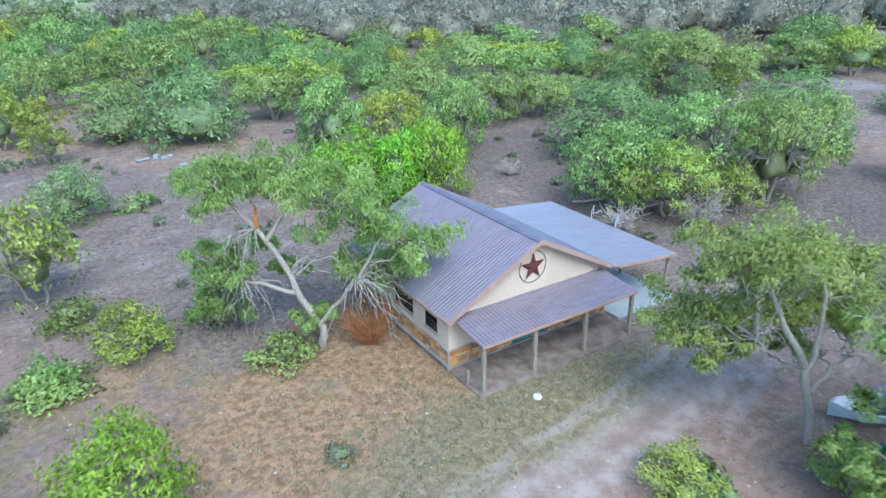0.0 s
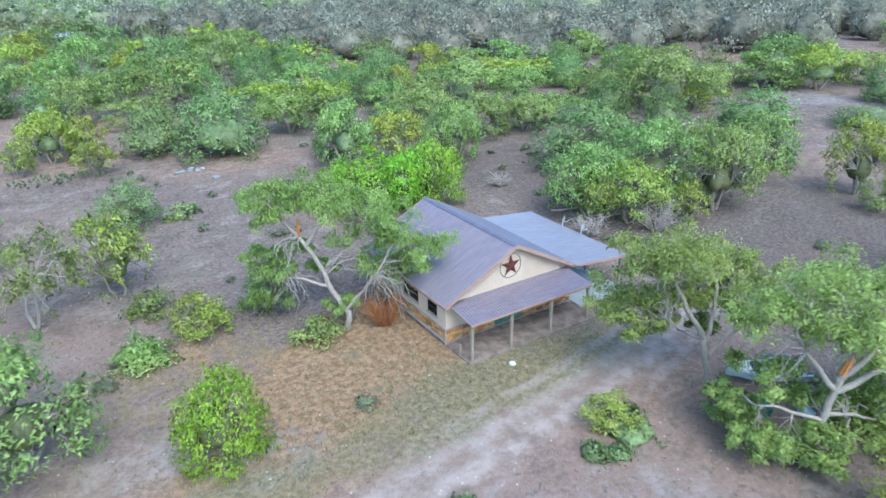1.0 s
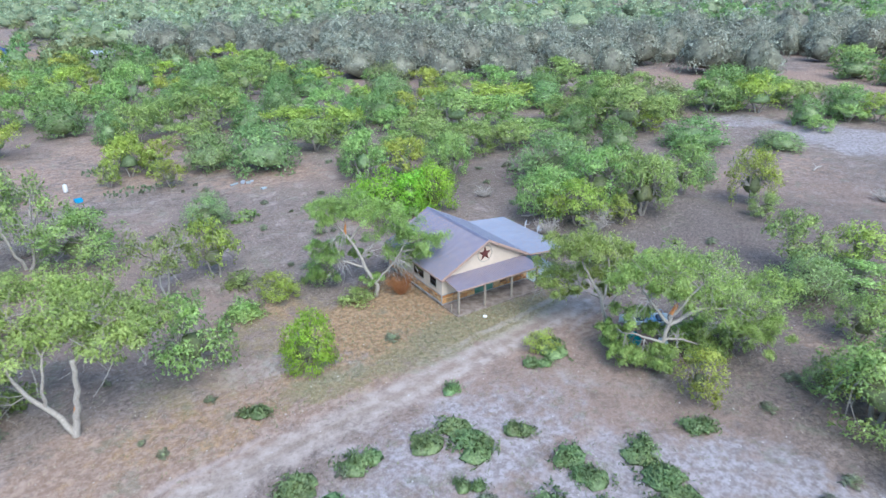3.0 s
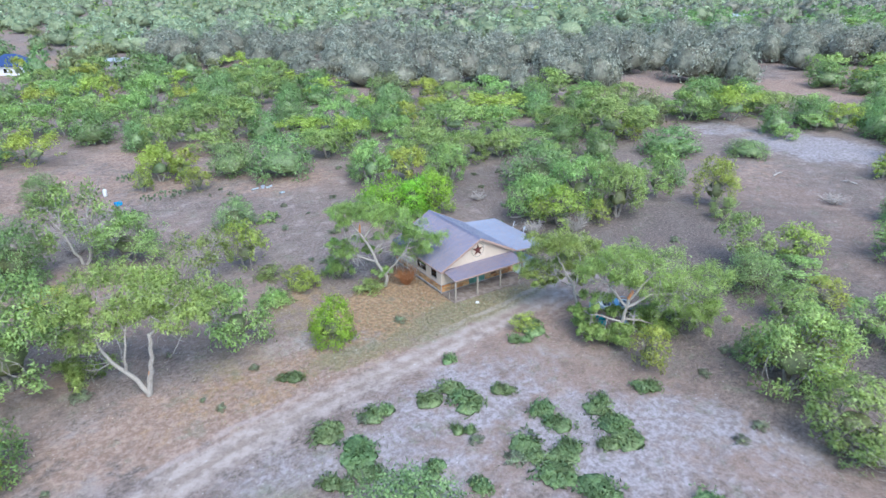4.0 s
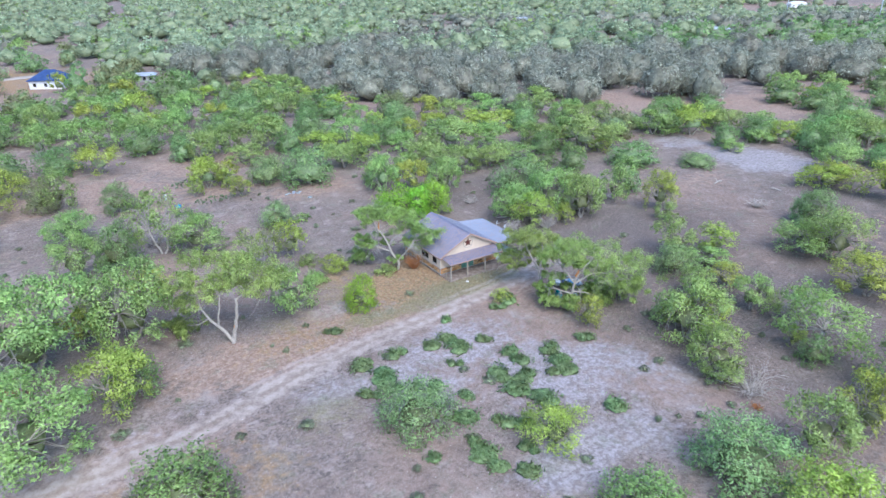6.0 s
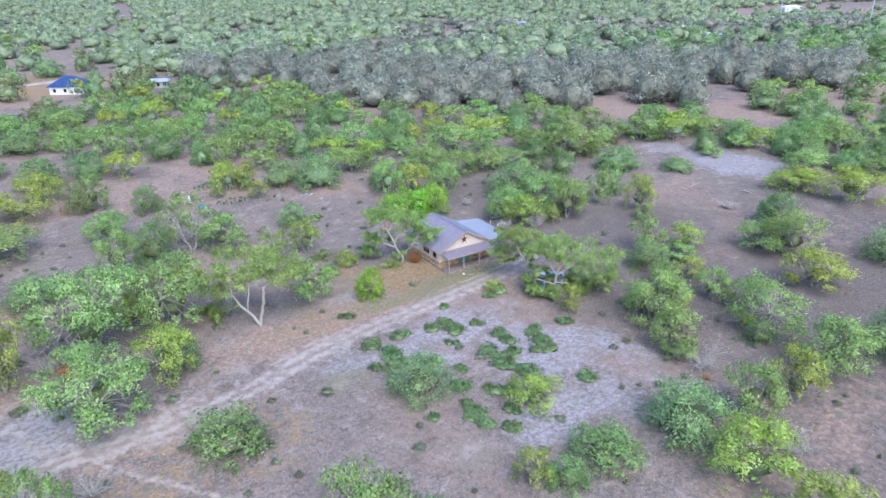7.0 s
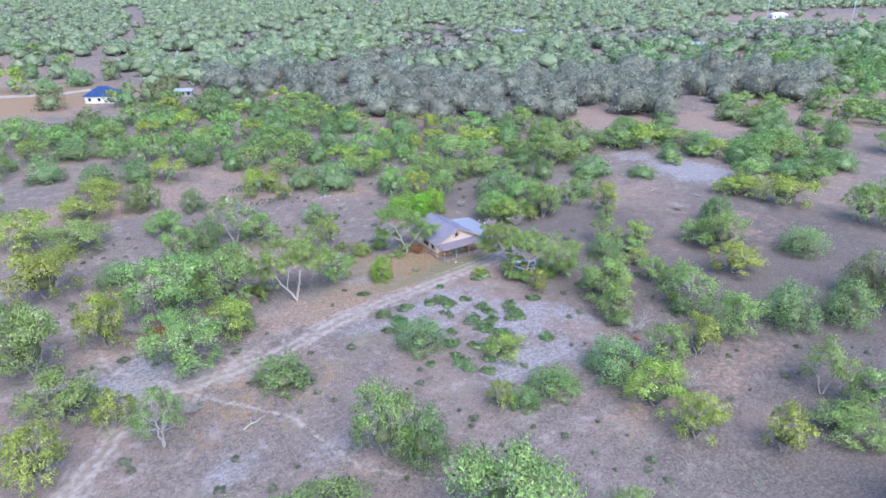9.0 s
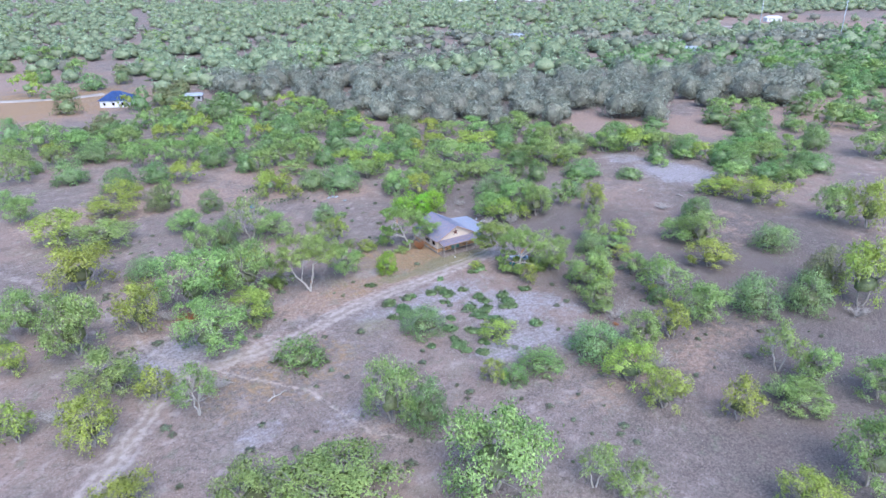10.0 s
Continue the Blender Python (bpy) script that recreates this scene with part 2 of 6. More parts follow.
MAT = dict(
    soil=ground_mat(),
    sand=plain_mat("pale_caliche", (0.31, 0.27, 0.24), (0.42, 0.375, 0.345), 0.12, 0.95),
    roof=roof_mat("painted_metal", (0.18, 0.183, 0.262), (0.245, 0.245, 0.325)),
    shed_roof=roof_mat("galvanised_metal", (0.25, 0.28, 0.37), (0.32, 0.35, 0.44)),
    trim=plain_mat("trim_paint", (0.4, 0.27, 0.225), (0.47, 0.33, 0.28), 1.5, 0.6),
    stucco=plain_mat("cream_stucco", (0.63, 0.52, 0.42), (0.71, 0.6, 0.495), 0.7, 0.9, 0, 0.35),
    mortar=plain_mat("mortar", (0.24, 0.17, 0.115), (0.33, 0.25, 0.18), 4, 0.95),
    stone=stone_mat(),
    concrete=plain_mat("concrete", (0.3, 0.29, 0.29), (0.42, 0.41, 0.41), 0.8, 0.9),
    slab=plain_mat("dusty_slab", (0.18, 0.145, 0.12), (0.31, 0.26, 0.23), 1.6, 0.95),
    pale_slab=plain_mat("pale_slab", (0.33, 0.39, 0.43), (0.42, 0.48, 0.52), 0.6, 0.8),
    post=wood_mat("weathered_wood", (0.26, 0.22, 0.18), (0.42, 0.365, 0.31)),
    dark_metal=plain_mat("dark_frame", (0.035, 0.032, 0.03), (0.05, 0.046, 0.042), 3, 0.5),
    rust=plain_mat("rusty_red_metal", (0.105, 0.034, 0.03), (0.16, 0.052, 0.042), 2, 0.6, 0.2),
    ring=plain_mat("grey_metal", (0.2, 0.21, 0.2), (0.28, 0.29, 0.27), 2, 0.5, 0.4),
    teal=plain_mat("teal_paint", (0.1, 0.23, 0.18), (0.15, 0.3, 0.24), 1.2, 0.6),
    teal_plastic=plain_mat("teal_plastic", (0.02, 0.33, 0.38), (0.03, 0.42, 0.46), 1, 0.45),
    white=plain_mat("white_paint", (0.7, 0.71, 0.73), (0.8, 0.81, 0.82), 1.2, 0.6),
    pale_blue=plain_mat("pale_blue_gelcoat", (0.45, 0.58, 0.72), (0.6, 0.7, 0.8), 1, 0.35),
    navy=plain_mat("dark_blue_vinyl", (0.03, 0.05, 0.09), (0.05, 0.08, 0.13), 2, 0.6),
    mid_blue=plain_mat("blue_gelcoat", (0.1, 0.27, 0.5), (0.16, 0.36, 0.6), 1, 0.4),
    bright_blue=plain_mat("bright_blue_plastic", (0.02, 0.3, 0.62), (0.03, 0.38, 0.7), 1, 0.45),
    blue_roof=plain_mat("blue_roof_metal", (0.035, 0.07, 0.19), (0.055, 0.1, 0.25), 0.5, 0.45, 0.2),
    tin=plain_mat("pale_tin", (0.45, 0.5, 0.58), (0.6, 0.64, 0.7), 0.4, 0.4, 0.3),
    bark=wood_mat("grey_bark", (0.25, 0.225, 0.2), (0.4, 0.365, 0.33)),
    pale_bark=wood_mat("bleached_bark", (0.36, 0.33, 0.3), (0.52, 0.48, 0.44)),
    trunk_bark=wood_mat("silvery_bark", (0.3, 0.27, 0.24), (0.48, 0.44, 0.4)),
    raw_wood=wood_mat("split_orange_wood", (0.5, 0.2, 0.07), (0.62, 0.3, 0.12)),
    dead_twig=wood_mat("dry_grey_twig", (0.34, 0.31, 0.285), (0.52, 0.48, 0.45)),
    rust_twig=plain_mat("dead_orange_needles", (0.33, 0.14, 0.06), (0.42, 0.2, 0.09), 2, 0.95),
    mesquite=leaf_mat("mesquite_leaf", (0.25, 0.37, 0.119), (0.4, 0.54, 0.175), (0.51, 0.63, 0.231), 0.38, 0.28),
    yellow=leaf_mat("yellow_green_leaf", (0.33, 0.415, 0.085), (0.49, 0.575, 0.125), (0.6, 0.665, 0.165), 0.38, 0.28),
    blue=leaf_mat("grey_green_leaf", (0.225, 0.34, 0.14), (0.335, 0.47, 0.185), (0.42, 0.54, 0.225), 0.38, 0.28),
    # next four: darkened greens for crown hearts, the shade between leaves put into colour
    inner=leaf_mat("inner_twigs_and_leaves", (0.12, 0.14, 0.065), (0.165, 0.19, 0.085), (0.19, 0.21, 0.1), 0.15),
    oak_shade_heart=leaf_mat("oak_core_shade", (0.14, 0.14, 0.105), (0.22, 0.22, 0.165), (0.25, 0.245, 0.185), 0.12),
    far_shade_heart=leaf_mat("brush_core_shade", (0.145, 0.18, 0.1), (0.225, 0.26, 0.145), (0.26, 0.29, 0.165), 0.12),
    belt_shade_heart=leaf_mat("belt_core_shade", (0.155, 0.205, 0.100), (0.235, 0.3, 0.144), (0.27, 0.34, 0.163), 0.15),
    olive=leaf_mat("olive_leaf", (0.23, 0.25, 0.12), (0.3, 0.32, 0.145), (0.36, 0.37, 0.17), 0.38, 0.28),
    dark=leaf_mat("dark_green_leaf", (0.175, 0.29, 0.100), (0.275, 0.415, 0.156), (0.37, 0.5, 0.200), 0.38, 0.28),
    green=leaf_mat("fresh_green_leaf", (0.21, 0.355, 0.106), (0.325, 0.48, 0.156), (0.42, 0.56, 0.200), 0.4, 0.28),
    bright=leaf_mat("bright_green_leaf", (0.28, 0.52, 0.05), (0.42, 0.66, 0.075), (0.53, 0.74, 0.11), 0.45, 0.34),
    oak=leaf_mat("live_oak_leaf", (0.25, 0.27, 0.21), (0.39, 0.41, 0.33), (0.48, 0.5, 0.41), 0.32, 0.28),
    wispy=leaf_mat("thin_mesquite_leaf", (0.26, 0.365, 0.106), (0.385, 0.5, 0.150), (0.49, 0.6, 0.206), 0.46, 0.3),
    sage=leaf_mat("sage_leaf", (0.19, 0.225, 0.15), (0.26, 0.3, 0.19), (0.33, 0.37, 0.235), 0.3),
    # distance haze is painted into this leaf colour: paler, greyer and bluer green
    far=leaf_mat("hazed_far_foliage", (0.32, 0.4, 0.255), (0.45, 0.53, 0.34), (0.53, 0.6, 0.4), 0.4, 0.28),
    weed=leaf_mat("weed_leaf", (0.18, 0.27, 0.115), (0.265, 0.365, 0.16), (0.34, 0.44, 0.2), 0.38),
    straw=leaf_mat("dry_grass", (0.28, 0.235, 0.165), (0.38, 0.33, 0.25), (0.5, 0.45, 0.36), 0.15),
    green_grass=leaf_mat("faded_green_grass", (0.17, 0.175, 0.095), (0.22, 0.225, 0.125), (0.28, 0.28, 0.16), 0.15),
    cactus=plain_mat("prickly_pear_pad", (0.1, 0.15, 0.08), (0.16, 0.21, 0.12), 2, 0.7),
)
glass = Nodes("dark_window_glass")
MAT["glass"] = glass.finish((0.012, 0.014, 0.016), 0.08, 0.0, None, 0.6)


# ---- mesh helpers ----
def mesh_of(name, verts, faces, material, smooth=False):
    me = bpy.data.meshes.new(name)
    me.from_pydata([tuple(v) for v in verts], [], [tuple(f) for f in faces])
    me.materials.append(material)
    if smooth:
        me.polygons.foreach_set("use_smooth", [True] * len(me.polygons))
    me.update()
    return me


def quad_mesh(name, verts, material, corners=4, normals=None):
    """A mesh of loose leaves, each with that many corners; normals: one row for each corner, bent towards the outside of the spray."""
    count = len(verts) // corners
    me = bpy.data.meshes.new(name)
    me.vertices.add(corners * count)
    me.vertices.foreach_set("co", np.asarray(verts, np.float32).ravel())
    me.loops.add(corners * count)
    me.loops.foreach_set("vertex_index", np.arange(corners * count, dtype=np.int32))
    me.polygons.add(count)
    me.polygons.foreach_set("loop_start", np.arange(0, corners * count, corners, dtype=np.int32))
    me.materials.append(material)
    me.update(calc_edges=True)
    if normals is not None:
        me.polygons.foreach_set("use_smooth", [True] * count)
        me.normals_split_custom_set_from_vertices(np.asarray(normals, np.float32))
    return me


def foliage_mesh(name, leaves, leaf_normals, hearts, heart_faces, heart_normals, material, inner):
    """Loose three-cornered leaves round the closed lumps that are the dense hearts of a crown's sprays."""
    k = len(leaves)
    verts = np.concatenate([leaves, hearts])
    idx = np.concatenate([np.arange(k), (np.asarray(heart_faces) + k).ravel()]).astype(np.int32)
    me = bpy.data.meshes.new(name)
    me.vertices.add(len(verts))
    me.vertices.foreach_set("co", verts.astype(np.float32).ravel())
    me.loops.add(len(idx))
    me.loops.foreach_set("vertex_index", idx)
    me.polygons.add(len(idx) // 3)
    me.polygons.foreach_set("loop_start", np.arange(0, len(idx), 3, dtype=np.int32))
    me.materials.append(material)
    me.materials.append(inner)
    me.polygons.foreach_set("material_index", np.where(np.arange(len(idx) // 3) < k // 3, 0, 1).astype(np.int32))
    me.update(calc_edges=True)
    me.polygons.foreach_set("use_smooth", [True] * (len(idx) // 3))
    me.normals_split_custom_set_from_vertices(np.concatenate([leaf_normals, heart_normals]).astype(np.float32))
    return me


def ico(level):
    bm = bmesh.new()
    bmesh.ops.create_icosphere(bm, subdivisions=level, radius=1.0)
    bm.verts.ensure_lookup_table()
    v = np.array([tuple(q.co) for q in bm.verts])
    f = np.array([[q.index for q in face.verts] for face in bm.faces])
    bm.free()
    return v, f


ICO = {k: ico(k) for k in (1, 2, 3)}


def lobe(centre, radii, level, seed, flat=0.8):
    """One uneven, closed lobe of a crown: rough at two scales, with a flatter underside."""
    base, face = ICO[level]
    r = np.empty(len(base))
    for i, d in enumerate(base):
        q = Vector(d)
        r[i] = 1 + 0.42 * noise.noise(q * 1.7 + Vector((seed, 0, 0))) + (0.55 * abs(noise.noise(q * 3.4 + Vector((0, seed, 0)))) - 0.14 if level > 1 else 0.3 * noise.noise(q * 3.1 + Vector((0, seed, 0))))
    v = base * r[:, None] * np.asarray(radii) * 0.92
    v[:, 2] = np.where(v[:, 2] < 0, v[:, 2] * flat, v[:, 2])
    v += np.asarray(centre)
    v[:, 2] = np.maximum(v[:, 2], 0.04)
    return v, face


def under(name, me, parent, label="", m=None):
    ob = new(name, me)
    ob.parent = parent
    if m is not None:
        ob.matrix_basis = m
    if label:
        tagged(ob, label)
    return ob


def part(name, bm, material, parent, label=""):
    me = bpy.data.meshes.new(name)
    bm.normal_update()
    bm.to_mesh(me)
    bm.free()
    me.materials.append(material)
    return under(name, me, parent, label)


def empty(name, x, y, z=0.0, turn=0.0):
    ob = new(name)
    ob.empty_display_size = 0.3
    ob.matrix_basis = pose(x, y, z, 0, 0, turn)
    return ob


def box(bm, x0, x1, y0, y1, z0, z1, bevel=0.0):
    made = bmesh.ops.create_cube(bm, size=1.0)["verts"]
    bmesh.ops.scale(bm, vec=(x1 - x0, y1 - y0, z1 - z0), verts=made)
    bmesh.ops.translate(bm, vec=((x0 + x1) / 2, (y0 + y1) / 2, (z0 + z1) / 2), verts=made)
    if bevel:
        edges = list({e for v in made for e in v.link_edges})
        bmesh.ops.bevel(bm, geom=edges, offset=bevel, segments=1, affect="EDGES")
    return bm


def boxed(*sizes, bevel=0.0):
    return box(bmesh.new(), *sizes, bevel=bevel)


def prism(bm, outline, axis, a, b):
    """An outline (pairs) pushed from a to b along axis 0, 1 or 2."""
    def spot(p, q):
        v = list(p)
        v.insert(axis, q)
        return bm.verts.new(v)
    one, two = [spot(p, a) for p in outline], [spot(p, b) for p in outline]
    k = len(outline)
    bm.faces.new(one)
    bm.faces.new(two[::-1])
    for i in range(k):
        bm.faces.new((one[i], two[i], two[(i + 1) % k], one[(i + 1) % k]))
    bmesh.ops.recalc_face_normals(bm, faces=bm.faces[:])
    return bm


def tube(verts, faces, points, radii, sides=6):
    """Adds a tapered limb along points to the lists verts and faces."""
    start = len(verts)
    pts = [Vector(p) for p in points]
    for i, p in enumerate(pts):
        d = (pts[min(i + 1, len(pts) - 1)] - pts[max(i - 1, 0)]).normalized()
        a = d.orthogonal().normalized()
        b = d.cross(a)
        for s in range(sides):
            w = 2 * math.pi * s / sides
            verts.append(p + (a * math.cos(w) + b * math.sin(w)) * radii[i])
    for i in range(len(pts) - 1):
        for s in range(sides):
            q, r = start + i * sides + s, start + i * sides + (s + 1) % sides
            faces.append((q, r, r + sides, q + sides))
    faces.append(tuple(range(start + (len(pts) - 1) * sides, start + len(pts) * sides)))


def limb(a, b, sag, rng, bends=4, wander=0.12):
    """A crooked line from a to b."""
    a, b = Vector(a), Vector(b)
    reach = (b - a).length
    out = [a]
    for i in range(1, bends):
        f = i / bends
        p = a.lerp(b, f) + Vector((0, 0, sag * math.sin(math.pi * f)))
        out.append(p + Vector((rng.uniform(-1, 1), rng.uniform(-1, 1), rng.uniform(-1, 1))) * wander * reach)
    return out + [b]


def sprays(puffs, tufts, leaves, length, width, droop, rs, up=0.25, spread=0.3, low=-0.35, round_up=0.85):
    """Leaves of a crown. puffs: rows x, y, z, rx, rz. Each puff carries tufts on its skin, each tuft some leaves."""
    puffs = np.asarray(puffs, float)
    n = len(puffs)
    d = rs.normal(size=(n, tufts, 3))
    d /= np.linalg.norm(d, axis=2, keepdims=True)
    d[..., 2] = np.where(d[..., 2] < low, -d[..., 2], d[..., 2])
    rad = puffs[:, None, [3, 3, 4]]
    c = puffs[:, None, :3] + d * rad * rs.uniform(0.7, 1.0, (n, tufts, 1))
    c = np.repeat(c.reshape(-1, 3), leaves, 0)
    out = np.repeat(d.reshape(-1, 3), leaves, 0)
    size = np.repeat(np.repeat(puffs[:, 3], tufts), leaves)[:, None]
    k = len(c)
    p = c + rs.normal(size=(k, 3)) * spread * size * (1, 1, 0.8)
    nrm = out * 0.8 + rs.normal(size=(k, 3)) * 0.55 + (0, 0, up)
    nrm /= np.linalg.norm(nrm, axis=1, keepdims=True)
    ax = rs.normal(size=(k, 3)) * 0.6 + out * 0.3 + (0, 0, -droop)
    ax -= nrm * (ax * nrm).sum(1, keepdims=True)
    ax /= np.linalg.norm(ax, axis=1, keepdims=True) + 1e-9
    side = np.cross(nrm, ax)
    s = rs.uniform(0.6, 1.4, (k, 1))
    a, b = ax * length * s, side * width * s / 2
    v = np.stack([p - a * 0.4 - b, p + a * 0.6, p - a * 0.4 + b], 1).reshape(-1, 3)
    v[:, 2] = np.maximum(v[:, 2], 0.03)
    heart = np.array([puffs[:, 0].mean(), puffs[:, 1].mean(), puffs[:, 2].max() * 0.35])
    dome = p - heart
    dome /= np.linalg.norm(dome, axis=1, keepdims=True) + 1e-9
    dome[:, 2] = np.maximum(dome[:, 2], -0.1)
    soft = out * 0.5 + dome * round_up + rs.normal(size=(k, 3)) * 0.16 + (0, 0, 0.2)
    soft /= np.linalg.norm(soft, axis=1, keepdims=True)
    return v, np.repeat(soft, 3, 0)


def crown_mesh(rows, spec, material, rs, **more):
    v, nrm = sprays(rows, *spec, rs, **more)
    return quad_mesh("crown", v, material, 3, nrm)


# ---- ground ----
TRACKS = {
    "main": ([(15, -2), (9, -4.2), (3, -5.4), (-4, -6.3), (-10, -7.1), (-17.4, -8.1), (-25.8, -9.6), (-31.2, -11.6), (-38, -13.5), (-44, -14.4), (-49.4, -14.6), (-54, -14), (-57.6, -15), (-59.7, -18.4), (-62.2, -22.5), (-65, -26.2), (-68.2, -30), (-71, -33.4), (-80, -46)], 1.4),
    "branch": ([(-54.5, -13), (-57.2, -8.2), (-59.6, -2.8), (-61.3, 5.8), (-62.7, 11.4), (-66.5, 18.8), (-70.4, 26.7), (-73.8, 34.5), (-80, 44)], 0.9),
    "foot": ([(-50.9, -16.4), (-47.7, -20.8), (-44, -24.9), (-41.1, -28.5), (-39.9, -33.9), (-39.3, -38), (-37.8, -41.7), (-34.6, -45.1), (-30, -49)], 0.4),
    "hedge": ([(-3, -43), (-7, -44.8), (-19, -46.2), (-26, -48)], 0.6),
    "east": ([(45, 27), (54.6, 19), (69.8, -2.5), (77, -29), (83, -47), (90, -80)], 1.2),
    "yard": ([(9, -4.6), (12.4, -3.2), (14, 0), (15, 6)], 1.6),
    "lane": ([(-180, 246), (-75, 245), (-42, 238)], 2.6),
    "far_lane": ([(-42, 238), (-25, 300), (-10, 391), (41, 533), (80, 854)], 1.6),
    "far_road": ([(480, 480), (515, 395), (519, 250), (525, 150), (540, 60)], 6.0),
}
# centre x, y, radii, weight
PALE = [(-12, -1.5, 4, 2.4, .6), (-17, 1.5, 4, 3, .55), (-6, -5, 5, 1.5, .5), (-8, -14, 9, 5, .75), (-3, -24, 8, 8, .7), (-15, -19, 8, 6, .6), (-22, -14, 7, 3, .55), (-10.5, -35, 5.5, 3, 1.0), (-2, -35, 6, 6, .55), (-38, -11, 9, 3, .5), (-56, -9, 9, 7, .75), (-47, -13, 12, 5, .5), (-17, -22, 8, 8, .3), (-40, -37, 4, 3, .6), (-50, -34, 4, 3, .6), (4, -28, 5, 9, .6), (88, 12, 9, 14, .9), (85, 31, 7, 6, .7), (46, 205, 10, 12, .7), (92, 5, 8, 8, .6)]
DRY = [(-2.6, 4.5, 3, 6, .95), (-6.5, 3.5, 5, 4, .9), (-9, -0.5, 5, 3, .8), (-2, -1.5, 9, 4, .45), (-3, 3.5, 4.5, 5, .7), (-10, -1, 8, 5, .6), (-13, 6, 7, 6, .5), (4, -3, 8, 2.5, .6), (-22, -3, 9, 4, .45), (-45, -22, 16, 9, .4), (-70, 235, 60, 40, .7), (-150, 360, 60, 60, .4)]
MATS = [(0.5, -2.2, 8, 2.6, .95), (-6, -3.4, 6, 2.2, .8), (-13, -3.2, 5, 2, .7), (-16, 6, 4, 4, .6), (-9, 9, 3, 3, .5), (-22, 1, 6, 3, .5), (-26, -18, 6, 4, .5)]
LITTER = [(15, -74, 24, 12, .9), (45, -72, 20, 14, .9), (30, -32, 14, 12, .8), (0, -62, 16, 8, .5), (60, -32, 26, 20, .95), (42, -52, 30, 18, .95), (20, -52, 16, 12, .7), (78, -12, 14, 16, .6), (22, -22, 15, 14, .9), (36, -5, 18, 16, .8), (28, 12, 12, 8, .9), (50, -35, 20, 15, .75), (62, -2, 16, 12, .5), (-45, 10, 12, 10, .5), (20, 30, 20, 10, .6), (-34, 6, 12, 6, .5), (30, -60, 20, 14, .6)]
RED = [(-9, -2, 15, 6, .75), (4, -6, 9, 4, .6), (-24, 60, 22, 10, .6), (-55, 68, 22, 10, .75), (0, 48, 10, 5, .6), (-33, 68, 10, 8, .75), (-12, 78, 14, 10, .7), (118, 70, 22, 16, .9), (150, 45, 26, 16, .9), (215, 30, 60, 22, .9), (62, 10, 14, 14, .45), (-24, -4, 16, 5, .75), (-45, -14, 14, 5, .6), (-14, 2, 8, 4, .45), (20, -25, 12, 10, .4), (8, -50, 22, 8, .5), (-35, -42, 12, 7, .35), (28, 14, 10, 6, .4), (60, -20, 16, 12, .45), (-58, 4, 7, 9, .5), (-65, 215, 40, 26, .8), (-140, 310, 110, 110, .7), (-60, 430, 60, 90, .6), (560, 250, 80, 170, .7), (45, 140, 12, 10, .6)]


def near_line(px, py, line):
    best = np.full(px.shape, 1e9)
    for (ax, ay), (bx, by) in zip(line, line[1:]):
        dx, dy = bx - ax, by - ay
        f = np.clip(((px - ax) * dx + (py - ay) * dy) / (dx * dx + dy * dy), 0, 1)
        best = np.minimum(best, np.hypot(px - ax - f * dx, py - ay - f * dy))
    return best


def signed_line(px, py, line):
    """Distance to a line, below zero on its left."""
    best, sign = np.full(px.shape, 1e9), np.ones(px.shape)
    for (ax, ay), (bx, by) in zip(line, line[1:]):
        dx, dy = bx - ax, by - ay
        f = np.clip(((px - ax) * dx + (py - ay) * dy) / (dx * dx + dy * dy), 0, 1)
        d = np.hypot(px - ax - f * dx, py - ay - f * dy)
        side = np.where(dx * (py - ay) - dy * (px - ax) > 0, -1.0, 1.0)
        sign = np.where(d < best, side, sign)
        best = np.minimum(best, d)
    return best * sign


def blots(px, py, rows):
    v = np.zeros(px.shape)
    for x, y, a, b, w in rows:
        r = np.hypot((px - x) / a, (py - y) / b)
        v = np.maximum(v, w * np.clip(1.6 - r, 0, 1))
    return v


def stretch(lo, hi, fine, end_lo, end_hi):
    mid = list(np.arange(lo, hi + fine / 2, fine))
    for sign, at, end in ((1, hi, end_hi), (-1, lo, end_lo)):
        d, p = fine, at
        grown = []
        while (end - p) * sign > 0:
            d *= 1.13
            p += sign * d
            grown.append(p)
        mid = mid + grown if sign > 0 else grown[::-1] + mid
    return np.array(mid)


def lift(x, y):
    """Height of the ground: nearly flat, with low hummocks away from the house."""
    far = np.clip((np.hypot(x - 4, y - 4) - 16) / 30, 0, 1)
    return far * (0.16 * np.sin(x * 0.21 + 1) * np.sin(y * 0.17) + 0.1 * np.sin(x * 0.53) * np.sin(y * 0.61 + 2)) + 0.02 * np.sin(x * 2.1) * np.sin(y * 1.9)


gx, gy = stretch(-85, 100, 0.85, -3500, 4200), stretch(-75, 85, 0.85, -2500, 4500)
mx, my = np.meshgrid(gx, gy)
mz = lift(mx, my)
inside_house = (mx > -0.6) & (mx < 13.6) & (my > -0.5) & (my < 12.2)
mz = np.where(inside_house, -0.06, mz)
nx, ny = len(gx), len(gy)
soil = bpy.data.meshes.new("ground")
soil.vertices.add(nx * ny)
soil.vertices.foreach_set("co", np.stack([mx, my, mz], -1).astype(np.float32).ravel())
ii, jj = np.meshgrid(np.arange(nx - 1), np.arange(ny - 1))
c0 = (jj * nx + ii).ravel()
loops = np.stack([c0, c0 + 1, c0 + nx + 1, c0 + nx], 1).astype(np.int32)
soil.loops.add(loops.size)
soil.loops.foreach_set("vertex_index", loops.ravel())
soil.polygons.add(len(loops))
soil.polygons.foreach_set("loop_start", np.arange(0, loops.size, 4, dtype=np.int32))
soil.polygons.foreach_set("use_smooth", [True] * len(loops))
